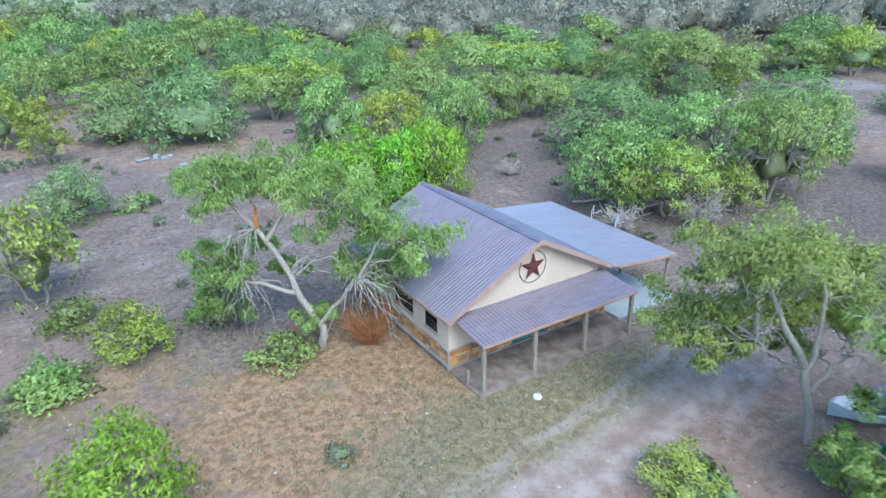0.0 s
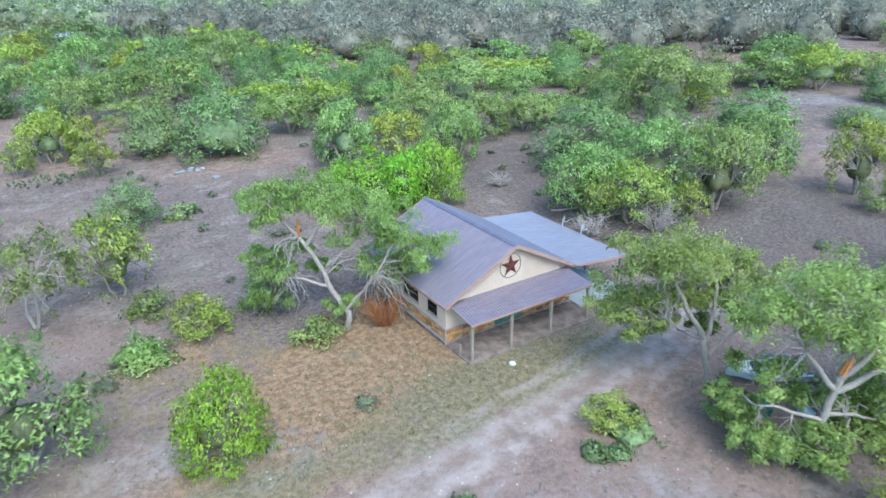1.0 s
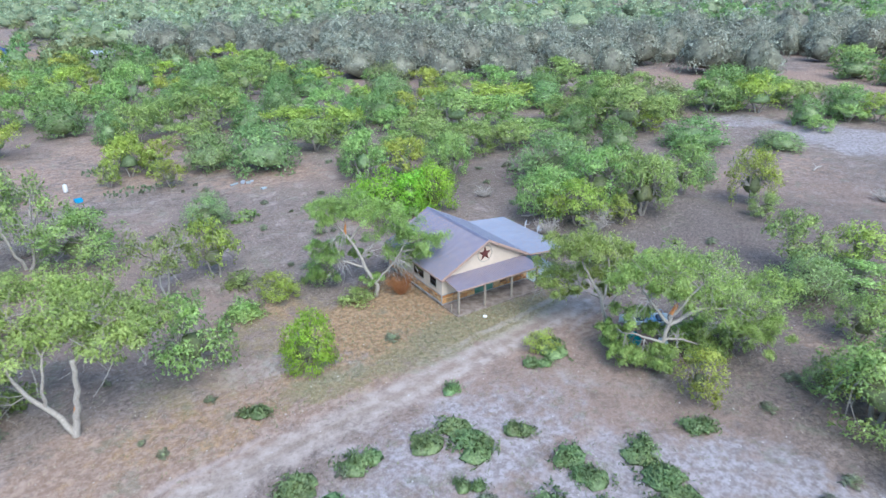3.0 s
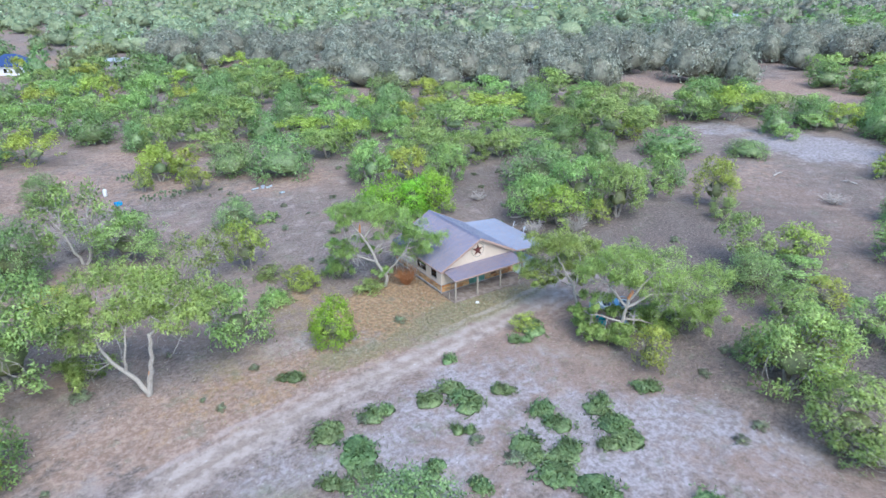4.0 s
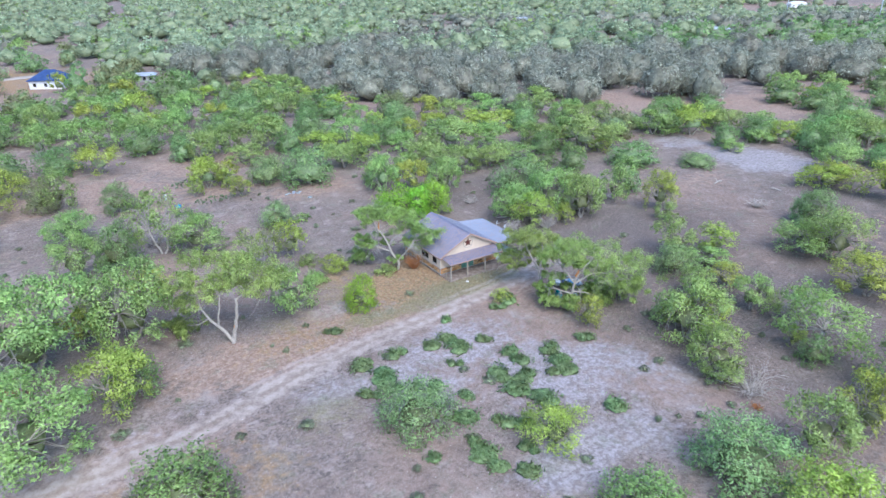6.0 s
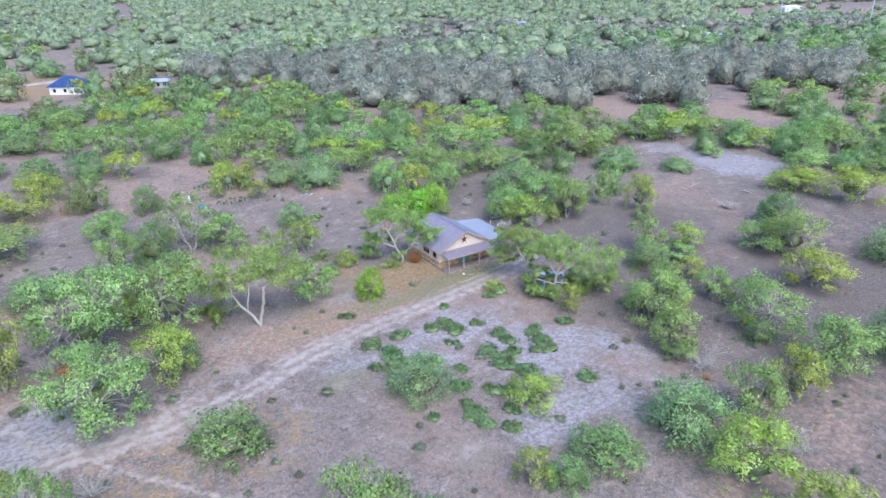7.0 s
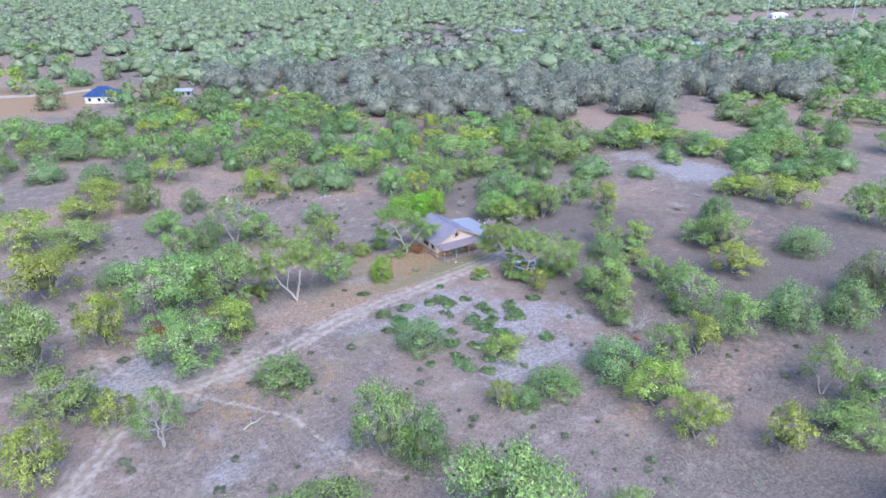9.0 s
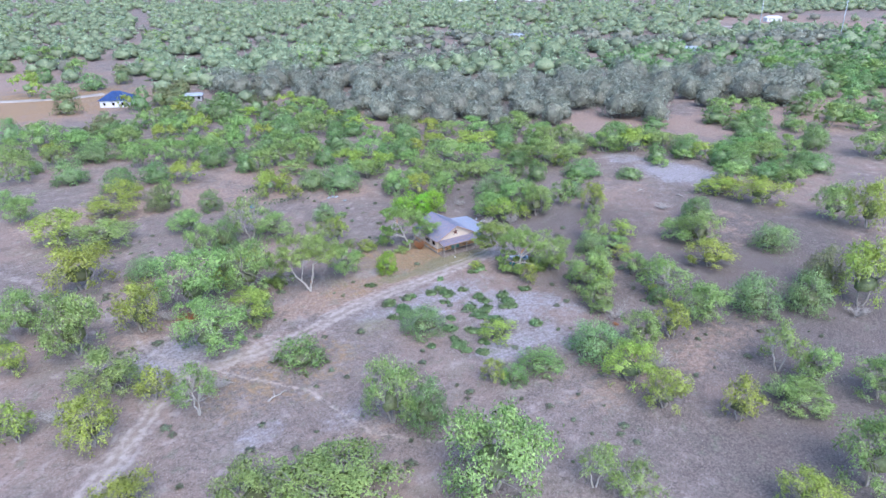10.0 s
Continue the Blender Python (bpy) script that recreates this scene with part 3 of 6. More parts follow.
soil.update(calc_edges=True)
way = np.zeros(mx.shape)
for name, (line, half) in TRACKS.items():
    strength = dict(foot=0.8, hedge=0.45, east=0.3, yard=0.35, branch=0.7, far_lane=0.5).get(name, 1.0)
    away = near_line(mx, my, line)
    rut = 1 - 0.22 * np.exp(-((away / (half * 0.38)) ** 2)) if half > 1 else 1.0
    way = np.maximum(way, strength * rut * np.clip(1.45 - away / half * 0.75, 0, 1))
cover = np.stack([way, blots(mx, my, PALE), blots(mx, my, DRY), blots(mx, my, RED)], -1).astype(np.float32)
layer = soil.color_attributes.new("cover", "FLOAT_COLOR", "POINT")
layer.data.foreach_set("color", cover.ravel())
for attr, name in (("main_way", "main"), ("foot_way", "foot")):
    aside = soil.attributes.new(attr, "FLOAT", "POINT")
    aside.data.foreach_set("value", np.clip(signed_line(mx, my, TRACKS[name][0]), -12, 12).astype(np.float32).ravel())
mats = soil.attributes.new("mats", "FLOAT", "POINT")
mats.data.foreach_set("value", blots(mx, my, MATS).astype(np.float32).ravel())
fallen = soil.attributes.new("litter", "FLOAT", "POINT")
fallen.data.foreach_set("value", blots(mx, my, LITTER).astype(np.float32).ravel())
soil.materials.append(MAT["soil"])
ground = tagged(new("ground", soil), "dry pinkish-brown earth with a pale dirt track", "ground", kind="structure")



def strip(name, label, line, half, z, material):
    """A raised dirt road that follows a line."""
    pts = [Vector((*p, 0)) for p in line]
    verts, faces = [], []
    for i, p in enumerate(pts):
        d = (pts[min(i + 1, len(pts) - 1)] - pts[max(i - 1, 0)]).normalized()
        n = Vector((-d.y, d.x, 0))
        for k, h in ((-1.35, 0.0), (-1.0, z), (0.0, z + 0.04), (1.0, z), (1.35, 0.0)):
            verts.append(p + n * half * k + Vector((0, 0, h)))
    for i in range(len(pts) - 1):
        for k in range(4):
            a = i * 5 + k
            faces.append((a, a + 5, a + 6, a + 1))
    return tagged(new(name, mesh_of(name, verts, faces, material, True)), label, "road", kind="structure")


strip("lane", "pale caliche lane across a dry field", [(-240, 300), (-110, 262), (-75.5, 250), (-62.5, 245), (-49, 241), (-34, 244)], 1.8, 0.45, MAT["sand"])
strip("far_lane", "dirt lane cut straight through the brush", [(43, 476), (58, 585), (79, 738), (99, 906)], 2.2, 0.5, MAT["sand"])
strip("far_road", "pale dirt road beyond the far woods", [(440, 330), (458, 300), (500, 222), (540, 150), (600, 60)], 4.0, 0.5, MAT["sand"])

# ---- the house ----
XW0, XW1, YF, YB = -0.29, 9.19, 2.23, 11.8
RX, RZ, EZ = 4.45, 5.27, 2.65
EX0, EX1, RY0, RY1 = -0.56, 9.46, 1.81, 12.18
SLOPE = math.atan2(RZ - EZ, RX - EX0)
LS = math.hypot(RZ - EZ, RX - EX0)
house = tagged(empty("house", 0, 0, 0), "small cream stucco and flagstone house with a grey ribbed metal roof", "house")


def wall_with_holes(along, fixed, thick, lo, hi, z0, z1, holes):
    """A wall along x (0) or y (1), one closed mesh, with openings (from, to, bottom, top)."""
    cuts = sorted({lo, hi, *(q for h in holes for q in h[:2])})
    rises = sorted({z0, z1, *(q for h in holes for q in h[2:])})
    full = {}
    for i in range(len(cuts) - 1):
        for j in range(len(rises) - 1):
            a, z = (cuts[i] + cuts[i + 1]) / 2, (rises[j] + rises[j + 1]) / 2
            full[i, j] = not any(h[0] < a < h[1] and h[2] < z < h[3] for h in holes)
    bm, made = bmesh.new(), {}

    def spot(i, j, d):
        if (i, j, d) not in made:
            p = fixed + d * thick
            made[i, j, d] = bm.verts.new((cuts[i], p, rises[j]) if along == 0 else (p, cuts[i], rises[j]))
        return made[i, j, d]
    for (i, j), solid in full.items():
        if not solid:
            continue
        for d in (0, 1):
            bm.faces.new([spot(i, j, d), spot(i + 1, j, d), spot(i + 1, j + 1, d), spot(i, j + 1, d)])
        for di, dj, e in ((-1, 0, ((i, j), (i, j + 1))), (1, 0, ((i + 1, j), (i + 1, j + 1))), (0, -1, ((i, j), (i + 1, j))), (0, 1, ((i, j + 1), (i + 1, j + 1)))):
            if not full.get((i + di, j + dj), False):
                (a, b), (c, d) = e
                bm.faces.new([spot(a, b, 0), spot(c, d, 0), spot(c, d, 1), spot(a, b, 1)])
    bmesh.ops.recalc_face_normals(bm, faces=bm.faces[:])
    return bm


LEFT_WINDOWS = [(3.16, 4.24, 1.36, 2.22), (5.3, 7.1, 1.36, 2.22), (9.0, 10.0, 1.36, 2.22)]
DOOR = (3.2, 5.3, 0.1, 2.12)
FRONT_WINDOW = (6.9, 8.2, 1.2, 2.1)
wall_left = part("wall", wall_with_holes(1, XW0, 0.2, YF + 0.2, YB, 0.0, 2.78, LEFT_WINDOWS), MAT["stucco"], house)
wall_front = part("wall", wall_with_holes(0, YF, 0.2, XW0, XW1, 0.0, 2.56, [DOOR, FRONT_WINDOW]), MAT["stucco"], house)
part("wall", wall_with_holes(1, XW1 - 0.2, 0.2, YF + 0.2, YB, 0.0, 2.78, [(5.5, 6.4, 0.1, 2.1)]), MAT["stucco"], house)
part("wall", wall_with_holes(0, YB, 0.2, XW0, XW1, 0.0, 2.56, []), MAT["stucco"], house)
for y in (YF, YB):
    g = bmesh.new()
    k = math.tan(SLOPE)
    edge = RZ - 0.14 - k * (RX - XW0)
    prism(g, [(XW0, 2.562), (XW1, 2.562), (XW1, edge), (RX, RZ - 0.14), (XW0, edge)], 1, y + 0.001, y + 0.2)
    part("gable", g, MAT["stucco"], house, "smooth cream stucco gable")
part("floor_slab", boxed(XW0 - 0.06, XW1 + 0.06, YF - 0.05, YB + 0.25, -0.2, 0.1), MAT["concrete"], house)
# low ledge along the side wall
part("ledge", boxed(XW0 - 0.16, XW0 - 0.002, YF - 0.08, YB + 0.15, 0.19, 0.25, bevel=0.01), MAT["concrete"], house, "pale concrete ledge")
part("footing", boxed(XW0 - 0.12, XW0 - 0.004, YF - 0.04, YB + 0.1, -0.1, 0.188), MAT["slab"], house, "grey stained footing")


def ribbed(name, width, length, ribs, parent_name, material):
    """A roof sheet: x across, y down the slope, z off the roof; trapezoid ribs."""
    step = width / ribs
    prof = []
    for i in range(ribs):
        a = i * step
        prof += [(a, 0.0), (a + step * 0.5 - 0.032, 0.0), (a + step * 0.5 - 0.014, 0.019), (a + step * 0.5 + 0.014, 0.019), (a + step * 0.5 + 0.032, 0.0)]
    prof.append((width, 0.0))
    verts = [(x, 0, z) for x, z in prof] + [(x, length, z) for x, z in prof]
    k = len(prof)
    faces = [(i, i + 1, k + i + 1, k + i) for i in range(k - 1)]
    return mesh_of(name, verts, faces, material)


def sheet_pose(origin, across, down):
    across, down = Vector(across).normalized(), Vector(down).normalized()
    up = across.cross(down)
    m = Matrix.Identity(4)
    for i, v in enumerate((across, down, up)):
        m.col[i].xyz = v
    m.translation = origin
    return m


deck = 0.12
COUNT = 17
sheet_w = (RY1 - RY0) / COUNT
sheet = ribbed("roof_panel", sheet_w - 0.004, LS, 3, "roof", MAT["roof"])
c, s = math.cos(SLOPE), math.sin(SLOPE)
for sx, label in ((-1, "grey ribbed metal roof slope"), (1, "grey ribbed metal roof slope")):
    ex = EX0 if sx < 0 else EX1
    bm = bmesh.new()
    prism(bm, [(RX, RZ - 0.012), (ex, EZ - 0.012), (ex, EZ - deck), (RX, RZ - deck)], 1, RY0, RY1)
    slope = part("roof", bm, MAT["trim"], house, label)
    for i in range(COUNT):
        if sx < 0:
            m = sheet_pose((RX, RY1 - i * sheet_w, RZ), (0, -1, 0), (-c, 0, -s))
        else:
            m = sheet_pose((RX, RY0 + i * sheet_w, RZ), (0, 1, 0), (c, 0, -s))
        under("roof_panel", sheet, slope, m=m)
cap = bmesh.new()
prism(cap, [(RX - 0.2, RZ - 0.06), (RX, RZ + 0.05), (RX + 0.2, RZ - 0.06), (RX + 0.2, RZ - 0.075), (RX, RZ + 0.033), (RX - 0.2, RZ - 0.075)], 1, RY0 - 0.03, RY1 + 0.03)
part("ridge_cap", cap, MAT["roof"], house, "folded metal ridge cap")
for y in (RY0 - 0.035, RY1 + 0.002):
    for sx in (-1, 1):
        ex = EX0 if sx < 0 else EX1
        f = bmesh.new()
        prism(f, [(RX, RZ + 0.035), (ex, EZ + 0.035), (ex, EZ - 0.2), (RX, RZ - 0.2)], 1, y, y + 0.033)
        part("rake_board", f, MAT["trim"], house, "pinkish brown rake board")
part("fascia", boxed(EX0 - 0.035, EX0 - 0.002, RY0, RY1, EZ - 0.17, EZ - 0.01), MAT["trim"], house, "pinkish brown fascia")
part("soffit_return", boxed(EX0, XW0 + 0.25, RY0 + 0.003, YF - 0.003, EZ - 0.2, EZ - 0.125), MAT["trim"], house)

# porch
part("porch_slab", boxed(-0.35, 9.0, -0.3, YF - 0.055, -0.15, 0.045, bevel=0.015), MAT["slab"], house, "dusty brown porch slab")
PZ0, PZ1, PY0, PX0, PX1 = 2.35, 2.61, -0.17, -0.17, 8.77
plen = math.hypot(PZ1 - PZ0, YF - PY0)
pdeck = bmesh.new()
prism(pdeck, [(PY0, PZ0 - 0.01), (YF - 0.002, PZ1 - 0.01), (YF - 0.002, PZ1 - 0.06), (PY0, PZ0 - 0.06)], 0, PX0, PX1)
porch_roof = part("porch_roof", pdeck, MAT["trim"], house, "low ribbed metal porch roof")
psheet = ribbed("roof_panel", (PX1 - PX0) / 15 - 0.004, plen, 3, "roof", MAT["roof"])
for i in range(15):
    under("roof_panel", psheet, porch_roof, m=sheet_pose((PX0 + i * (PX1 - PX0) / 15, YF - 0.003, PZ1), (1, 0, 0), (0, PY0 - YF, PZ0 - PZ1)))
part("porch_fascia", boxed(PX0, PX1, PY0 - 0.03, PY0 - 0.002, PZ0 - 0.13, PZ0 + 0.0), MAT["trim"], house)
part("beam", boxed(-0.1, 8.7, -0.06, 0.06, 2.1, 2.285, bevel=0.01), MAT["post"], house, "weathered wooden beam")
post_mesh = None
for x in (0.0, 2.73, 5.68, 8.6):
    if post_mesh is None:
        first = part("post", boxed(-0.085, 0.085, -0.085, 0.085, 0.02, 2.098, bevel=0.012), MAT["post"], house, "square weathered grey post")
        post_mesh = first.data
        first.location = (x, 0, 0)
    else:
        under("post", post_mesh, house, "square weathered grey post").location = (x, 0, 0)
part("rail_post", boxed(-0.32, -0.2, 0.72, 0.84, 0.07, 0.75, bevel=0.01), MAT["post"], house, "short grey post stub")
part("downpipe", boxed(XW0 - 0.1, XW0 - 0.02, YF - 0.1, YF - 0.02, 0.0, 0.95, bevel=0.01), MAT["concrete"], house)

# windows and doors
def window(along, fixed, hole, panes):
    a, b, z0, z1 = hole
    w = 0.05
    mid = (z0 + z1) / 2
    gaps = []
    for i in range(panes):
        p, q = a + (b - a) * i / panes, a + (b - a) * (i + 1) / panes
        gaps += [(p + w, q - w, z0 + w, mid - w / 2), (p + w, q - w, mid + w / 2, z1 - w)]
    bm = wall_with_holes(along, fixed + 0.03, 0.07, a, b, z0, z1, gaps)
    win = part("window", bm, MAT["dark_metal"], house, "dark framed sash window")
    for i in range(panes):
        p, q = a + (b - a) * i / panes + 0.03, a + (b - a) * (i + 1) / panes - 0.03
        for r, t in ((z0 + 0.03, mid - 0.012), (mid + 0.012, z1 - 0.03)):
            s = (p, q, fixed + 0.06, fixed + 0.072) if along == 0 else (fixed + 0.06, fixed + 0.072, p, q)
            part("pane", boxed(*s, r, t), MAT["glass"], win)
    sill = (a - 0.06, b + 0.06, fixed - 0.05, fixed - 0.002) if along == 0 else (fixed - 0.05, fixed - 0.002, a - 0.06, b + 0.06)
    part("sill", boxed(*sill, z0 - 0.07, z0 - 0.003, bevel=0.008), MAT["concrete"], win)


for hole, panes in zip(LEFT_WINDOWS, (1, 2, 1)):
    window(1, XW0, hole, panes)
window(0, YF, FRONT_WINDOW, 2)
door = empty("door", DOOR[0], YF, DOOR[2])
door.parent = house
tagged(door, "pair of faded teal green doors")
for i in range(2):
    x0 = i * 1.05
    bm = boxed(x0 + 0.01, x0 + 1.04, 0.06, 0.1, 0.01, 2.0)
    box(bm, x0 + 0.16, x0 + 0.89, 0.045, 0.058, 0.15, 0.85, 0.01)
    box(bm, x0 + 0.16, x0 + 0.89, 0.045, 0.058, 1.0, 1.85, 0.01)
    part("door_leaf", bm, MAT["teal"], door, "faded teal green door leaf")
    part("handle", boxed(0.93 if i == 0 else 1.14, 0.96 if i == 0 else 1.17, 0.0, 0.058, 0.95, 1.08, bevel=0.006), MAT["ring"], door)


def stones(wall, along, fixed, lo, hi, z0, z1, skip, rng):
    """Irregular flagstones set on the foot of a wall, each proud of the mortar by its own depth."""
    cols, rws = int((hi - lo) / 0.38), 4
    grid = {}
    for i in range(cols + 1):
        for j in range(rws + 1):
            jx = rng.uniform(-0.13, 0.13) if 0 < i < cols else 0
            jz = rng.uniform(-0.07, 0.07) if 0 < j < rws else 0
            grid[i, j] = (lo + (hi - lo) * i / cols + jx, z0 + (z1 - z0) * j / rws + jz)
    taken = set()
    for i in range(cols):
        for j in range(rws):
            if (i, j) in taken:
                continue
            i2, j2 = i + 1, j + 1
            turn = rng.random()
            if turn < 0.25 and j2 < rws and (i, j2) not in taken:
                taken.add((i, j2))
                j2 += 1
            elif turn < 0.5 and i2 < cols and (i2, j) not in taken:
                taken.add((i2, j))
                i2 += 1
            ring = [grid[i, j], grid[i2, j], grid[i2, j2], grid[i, j2]]
            if any(a - 0.05 < (ring[0][0] + ring[1][0]) / 2 < b + 0.05 for a, b in skip):
                continue
            cx, cz = sum(p[0] for p in ring) / 4, sum(p[1] for p in ring) / 4
            cut = []
            for q in range(4):
                p, nxt, prv = ring[q], ring[(q + 1) % 4], ring[q - 1]
                f = rng.uniform(0.03, 0.2)
                cut.append((p[0] + (prv[0] - p[0]) * f, p[1] + (prv[1] - p[1]) * f))
                cut.append((p[0] + (nxt[0] - p[0]) * f, p[1] + (nxt[1] - p[1]) * f))
            cut = [(cx + (p[0] - cx) * 0.93, cz + (p[1] - cz) * 0.9) for p in cut]
            depth = rng.uniform(0.025, 0.05)
            verts, k = [], len(cut)
            for d, f in ((0.004, 1.0), (depth * 0.7, 1.0), (depth, 0.9)):
                for p in cut:
                    a, z = cx + (p[0] - cx) * f, cz + (p[1] - cz) * f
                    verts.append((a, fixed - d, z) if along == 0 else (fixed - d, a, z))
            faces = [tuple(range(2 * k, 3 * k))[:: 1 if along == 0 else -1]]
            for lv in (0, k):
                for q in range(k):
                    e = (lv + q, lv + (q + 1) % k, lv + k + (q + 1) % k, lv + k + q)
                    faces.append(e if along == 0 else e[::-1])
            under("stone", mesh_of("stone", verts, faces, MAT["stone"]), wall)


srng = random.Random(5)
for wall, along, fixed, lo, hi, skip in ((wall_left, 1, XW0, YF, YB, []), (wall_front, 0, YF, XW0, XW1, [(DOOR[0], DOOR[1])])):
    for a, b in ([(lo, hi)] if not skip else [(lo, DOOR[0]), (DOOR[1], hi)]):
        s = (a, b, fixed - 0.012, fixed - 0.001) if along == 0 else (fixed - 0.012, fixed - 0.001, a, b)
        part("mortar_bed", boxed(*s, 0.11 if along == 0 else 0.25, 0.93), MAT["mortar"], wall)
        cap = (a, b, fixed - 0.07, fixed - 0.002) if along == 0 else (fixed - 0.07, fixed - 0.002, a, b)
        part("stone_cap", boxed(*cap, 0.932, 0.985, bevel=0.01), MAT["concrete"], wall, "thin pale stone cap")
        stones(wall, along, fixed - 0.01, a, b, 0.12 if along == 0 else 0.26, 0.93, [], srng)

# side carport under its own low roof
SX0, SX1, SY0, SY1, SZ0, SZ1 = 9.0, 13.68, 1.6, 11.7, 2.86, 2.39
slen = math.hypot(SX1 - SX0, SZ0 - SZ1)
sdeck = bmesh.new()
prism(sdeck, [(SX0, SZ0 - 0.01), (SX1, SZ1 - 0.01), (SX1, SZ1 - 0.07), (SX0, SZ0 - 0.07)], 1, SY0, SY1)
carport = part("carport_roof", sdeck, MAT["trim"], house, "pale blue-grey ribbed metal carport roof")
csheet = ribbed("roof_panel", (SY1 - SY0) / 14 - 0.004, slen, 3, "roof", MAT["shed_roof"])
for i in range(14):
    under("roof_panel", csheet, carport, m=sheet_pose((SX0, SY0 + i * (SY1 - SY0) / 14, SZ0), (0, 1, 0), (SX1 - SX0, 0, SZ1 - SZ0)))
edge_board = bmesh.new()
prism(edge_board, [(SX0 + 0.3, SZ0 - 0.01), (SX1 + 0.03, SZ1 + 0.02), (SX1 + 0.03, SZ1 - 0.13), (SX0 + 0.3, SZ0 - 0.16)], 1, SY0 - 0.03, SY0 - 0.002)
part("carport_fascia", edge_board, MAT["trim"], house)
part("carport_fascia", boxed(SX1 + 0.002, SX1 + 0.03, SY0, SY1, SZ1 - 0.13, SZ1 - 0.01), MAT["trim"], house)
part("carport_slab", boxed(9.3, 13.5, 1.3, 11.6, -0.15, 0.045, bevel=0.015), MAT["pale_slab"], house, "pale bluish concrete slab")
for y in (1.9, 5.0, 8.2, 11.4):
    under("post", post_mesh, house, "square weathered grey post").matrix_basis = pose(SX1 - 0.35, y, 0.04) @ Matrix.Diagonal((0.8, 0.8, 1.06, 1))

# star in a ring on the gable
star = tagged(empty("wall_star", 4.3, YF - 0.03, 3.86), "rusty red metal five-pointed star in a ring on the gable", "wall decoration")
verts, faces = [(0, -0.12, 0)], []
for i in range(10):
    r = 0.72 if i % 2 == 0 else 0.29
    w = math.radians(90 + 36 * i)
    verts.append((r * math.cos(w), -0.01, r * math.sin(w)))
for i in range(10):
    faces.append((0, 1 + i, 1 + (i + 1) % 10))
faces.append(tuple(range(10, 0, -1)))
under("star", mesh_of("star", verts, faces, MAT["rust"]), star, "rusty red raised metal star")
verts, faces = [], []
for i in range(48):
    w = 2 * math.pi * i / 48
    for r, y in ((0.75, -0.012), (0.785, -0.012), (0.785, 0.012), (0.75, 0.012)):
        verts.append((r * math.cos(w), y, r * math.sin(w)))
for i in range(48):
    for k in range(4):
        a, b = i * 4 + k, i * 4 + (k + 1) % 4
        faces.append((a, b, (b + 4) % 192, (a + 4) % 192))
under("ring", mesh_of("ring", verts, faces, MAT["ring"]), star, "thin grey metal ring")


# satellite dishes on the carport edge
def dish(x, y, z, turn):
    d = tagged(empty("satellite_dish", x, y, z, turn), "small white satellite dish on a bent mast at the roof edge", "satellite dish", "satellite dishes")
    verts, faces = [], []
    for i in range(5):
        r = 0.27 * i / 4
        for k in range(20):
            w = 2 * math.pi * k / 20
            verts.append((r * math.cos(w), -0.45 * r * r - 0.02, 0.62 + 0.9 * r * math.sin(w)))
    for i in range(4):
        for k in range(20):
            a, b = i * 20 + k, i * 20 + (k + 1) % 20
            faces.append((a, b, b + 20, a + 20))
    me = mesh_of("reflector", verts, faces, MAT["tin"], True)
    under("reflector", me, d, "shallow white reflector")
    for name, pts, rad in (("mast", [(0, 0.05, 0), (0, 0.05, 0.5), (0, 0.0, 0.62)], 0.03), ("feed_arm", [(0, -0.02, 0.32), (0, -0.3, 0.42), (0, -0.48, 0.58)], 0.022)):
        v, f = [], []
        tube(v, f, pts, [rad] * 3, 8)
        under(name, mesh_of(name, v, f, MAT["white"]), d)
    part("feed_horn", boxed(-0.06, 0.06, -0.56, -0.44, 0.54, 0.66, bevel=0.02), MAT["ring"], d)


dish(13.6, 7.85, SZ1 + 0.03, 35)
dish(13.6, 5.9, SZ1 + 0.03, 20)

# ---- plants ----
LEAF_LABEL = dict(
    mesquite=("mesquite_tree", "feathery light green mesquite tree with crooked grey limbs", "tree"),
    wispy=("mesquite_tree", "thin open mesquite tree with bare silvery limbs showing", "tree"),
    yellow=("mesquite_tree", "yellow-green mesquite tree with a ragged open crown", "tree"),
    blue=("huisache_bush", "broad rounded grey-green bush with fine foliage", "bush"),
    olive=("brush_tree", "dull olive brush tree with a dense crown", "tree"),
    dark=("brush_tree", "dense dark green brush tree", "tree"),
    green=("brush_tree", "fresh green rounded bush with dense fine leaves", "bush"),
    bright=("young_tree", "fresh bright green young tree with drooping leaves", "tree"),
    shrub=("low_shrub", "low green shrub growing on dry ground", "shrub"),
    oak=("live_oak", "large grey-green live oak with a lumpy crown", "tree"),
)
OPEN_CROWNS = ("mesquite", "wispy", "yellow")


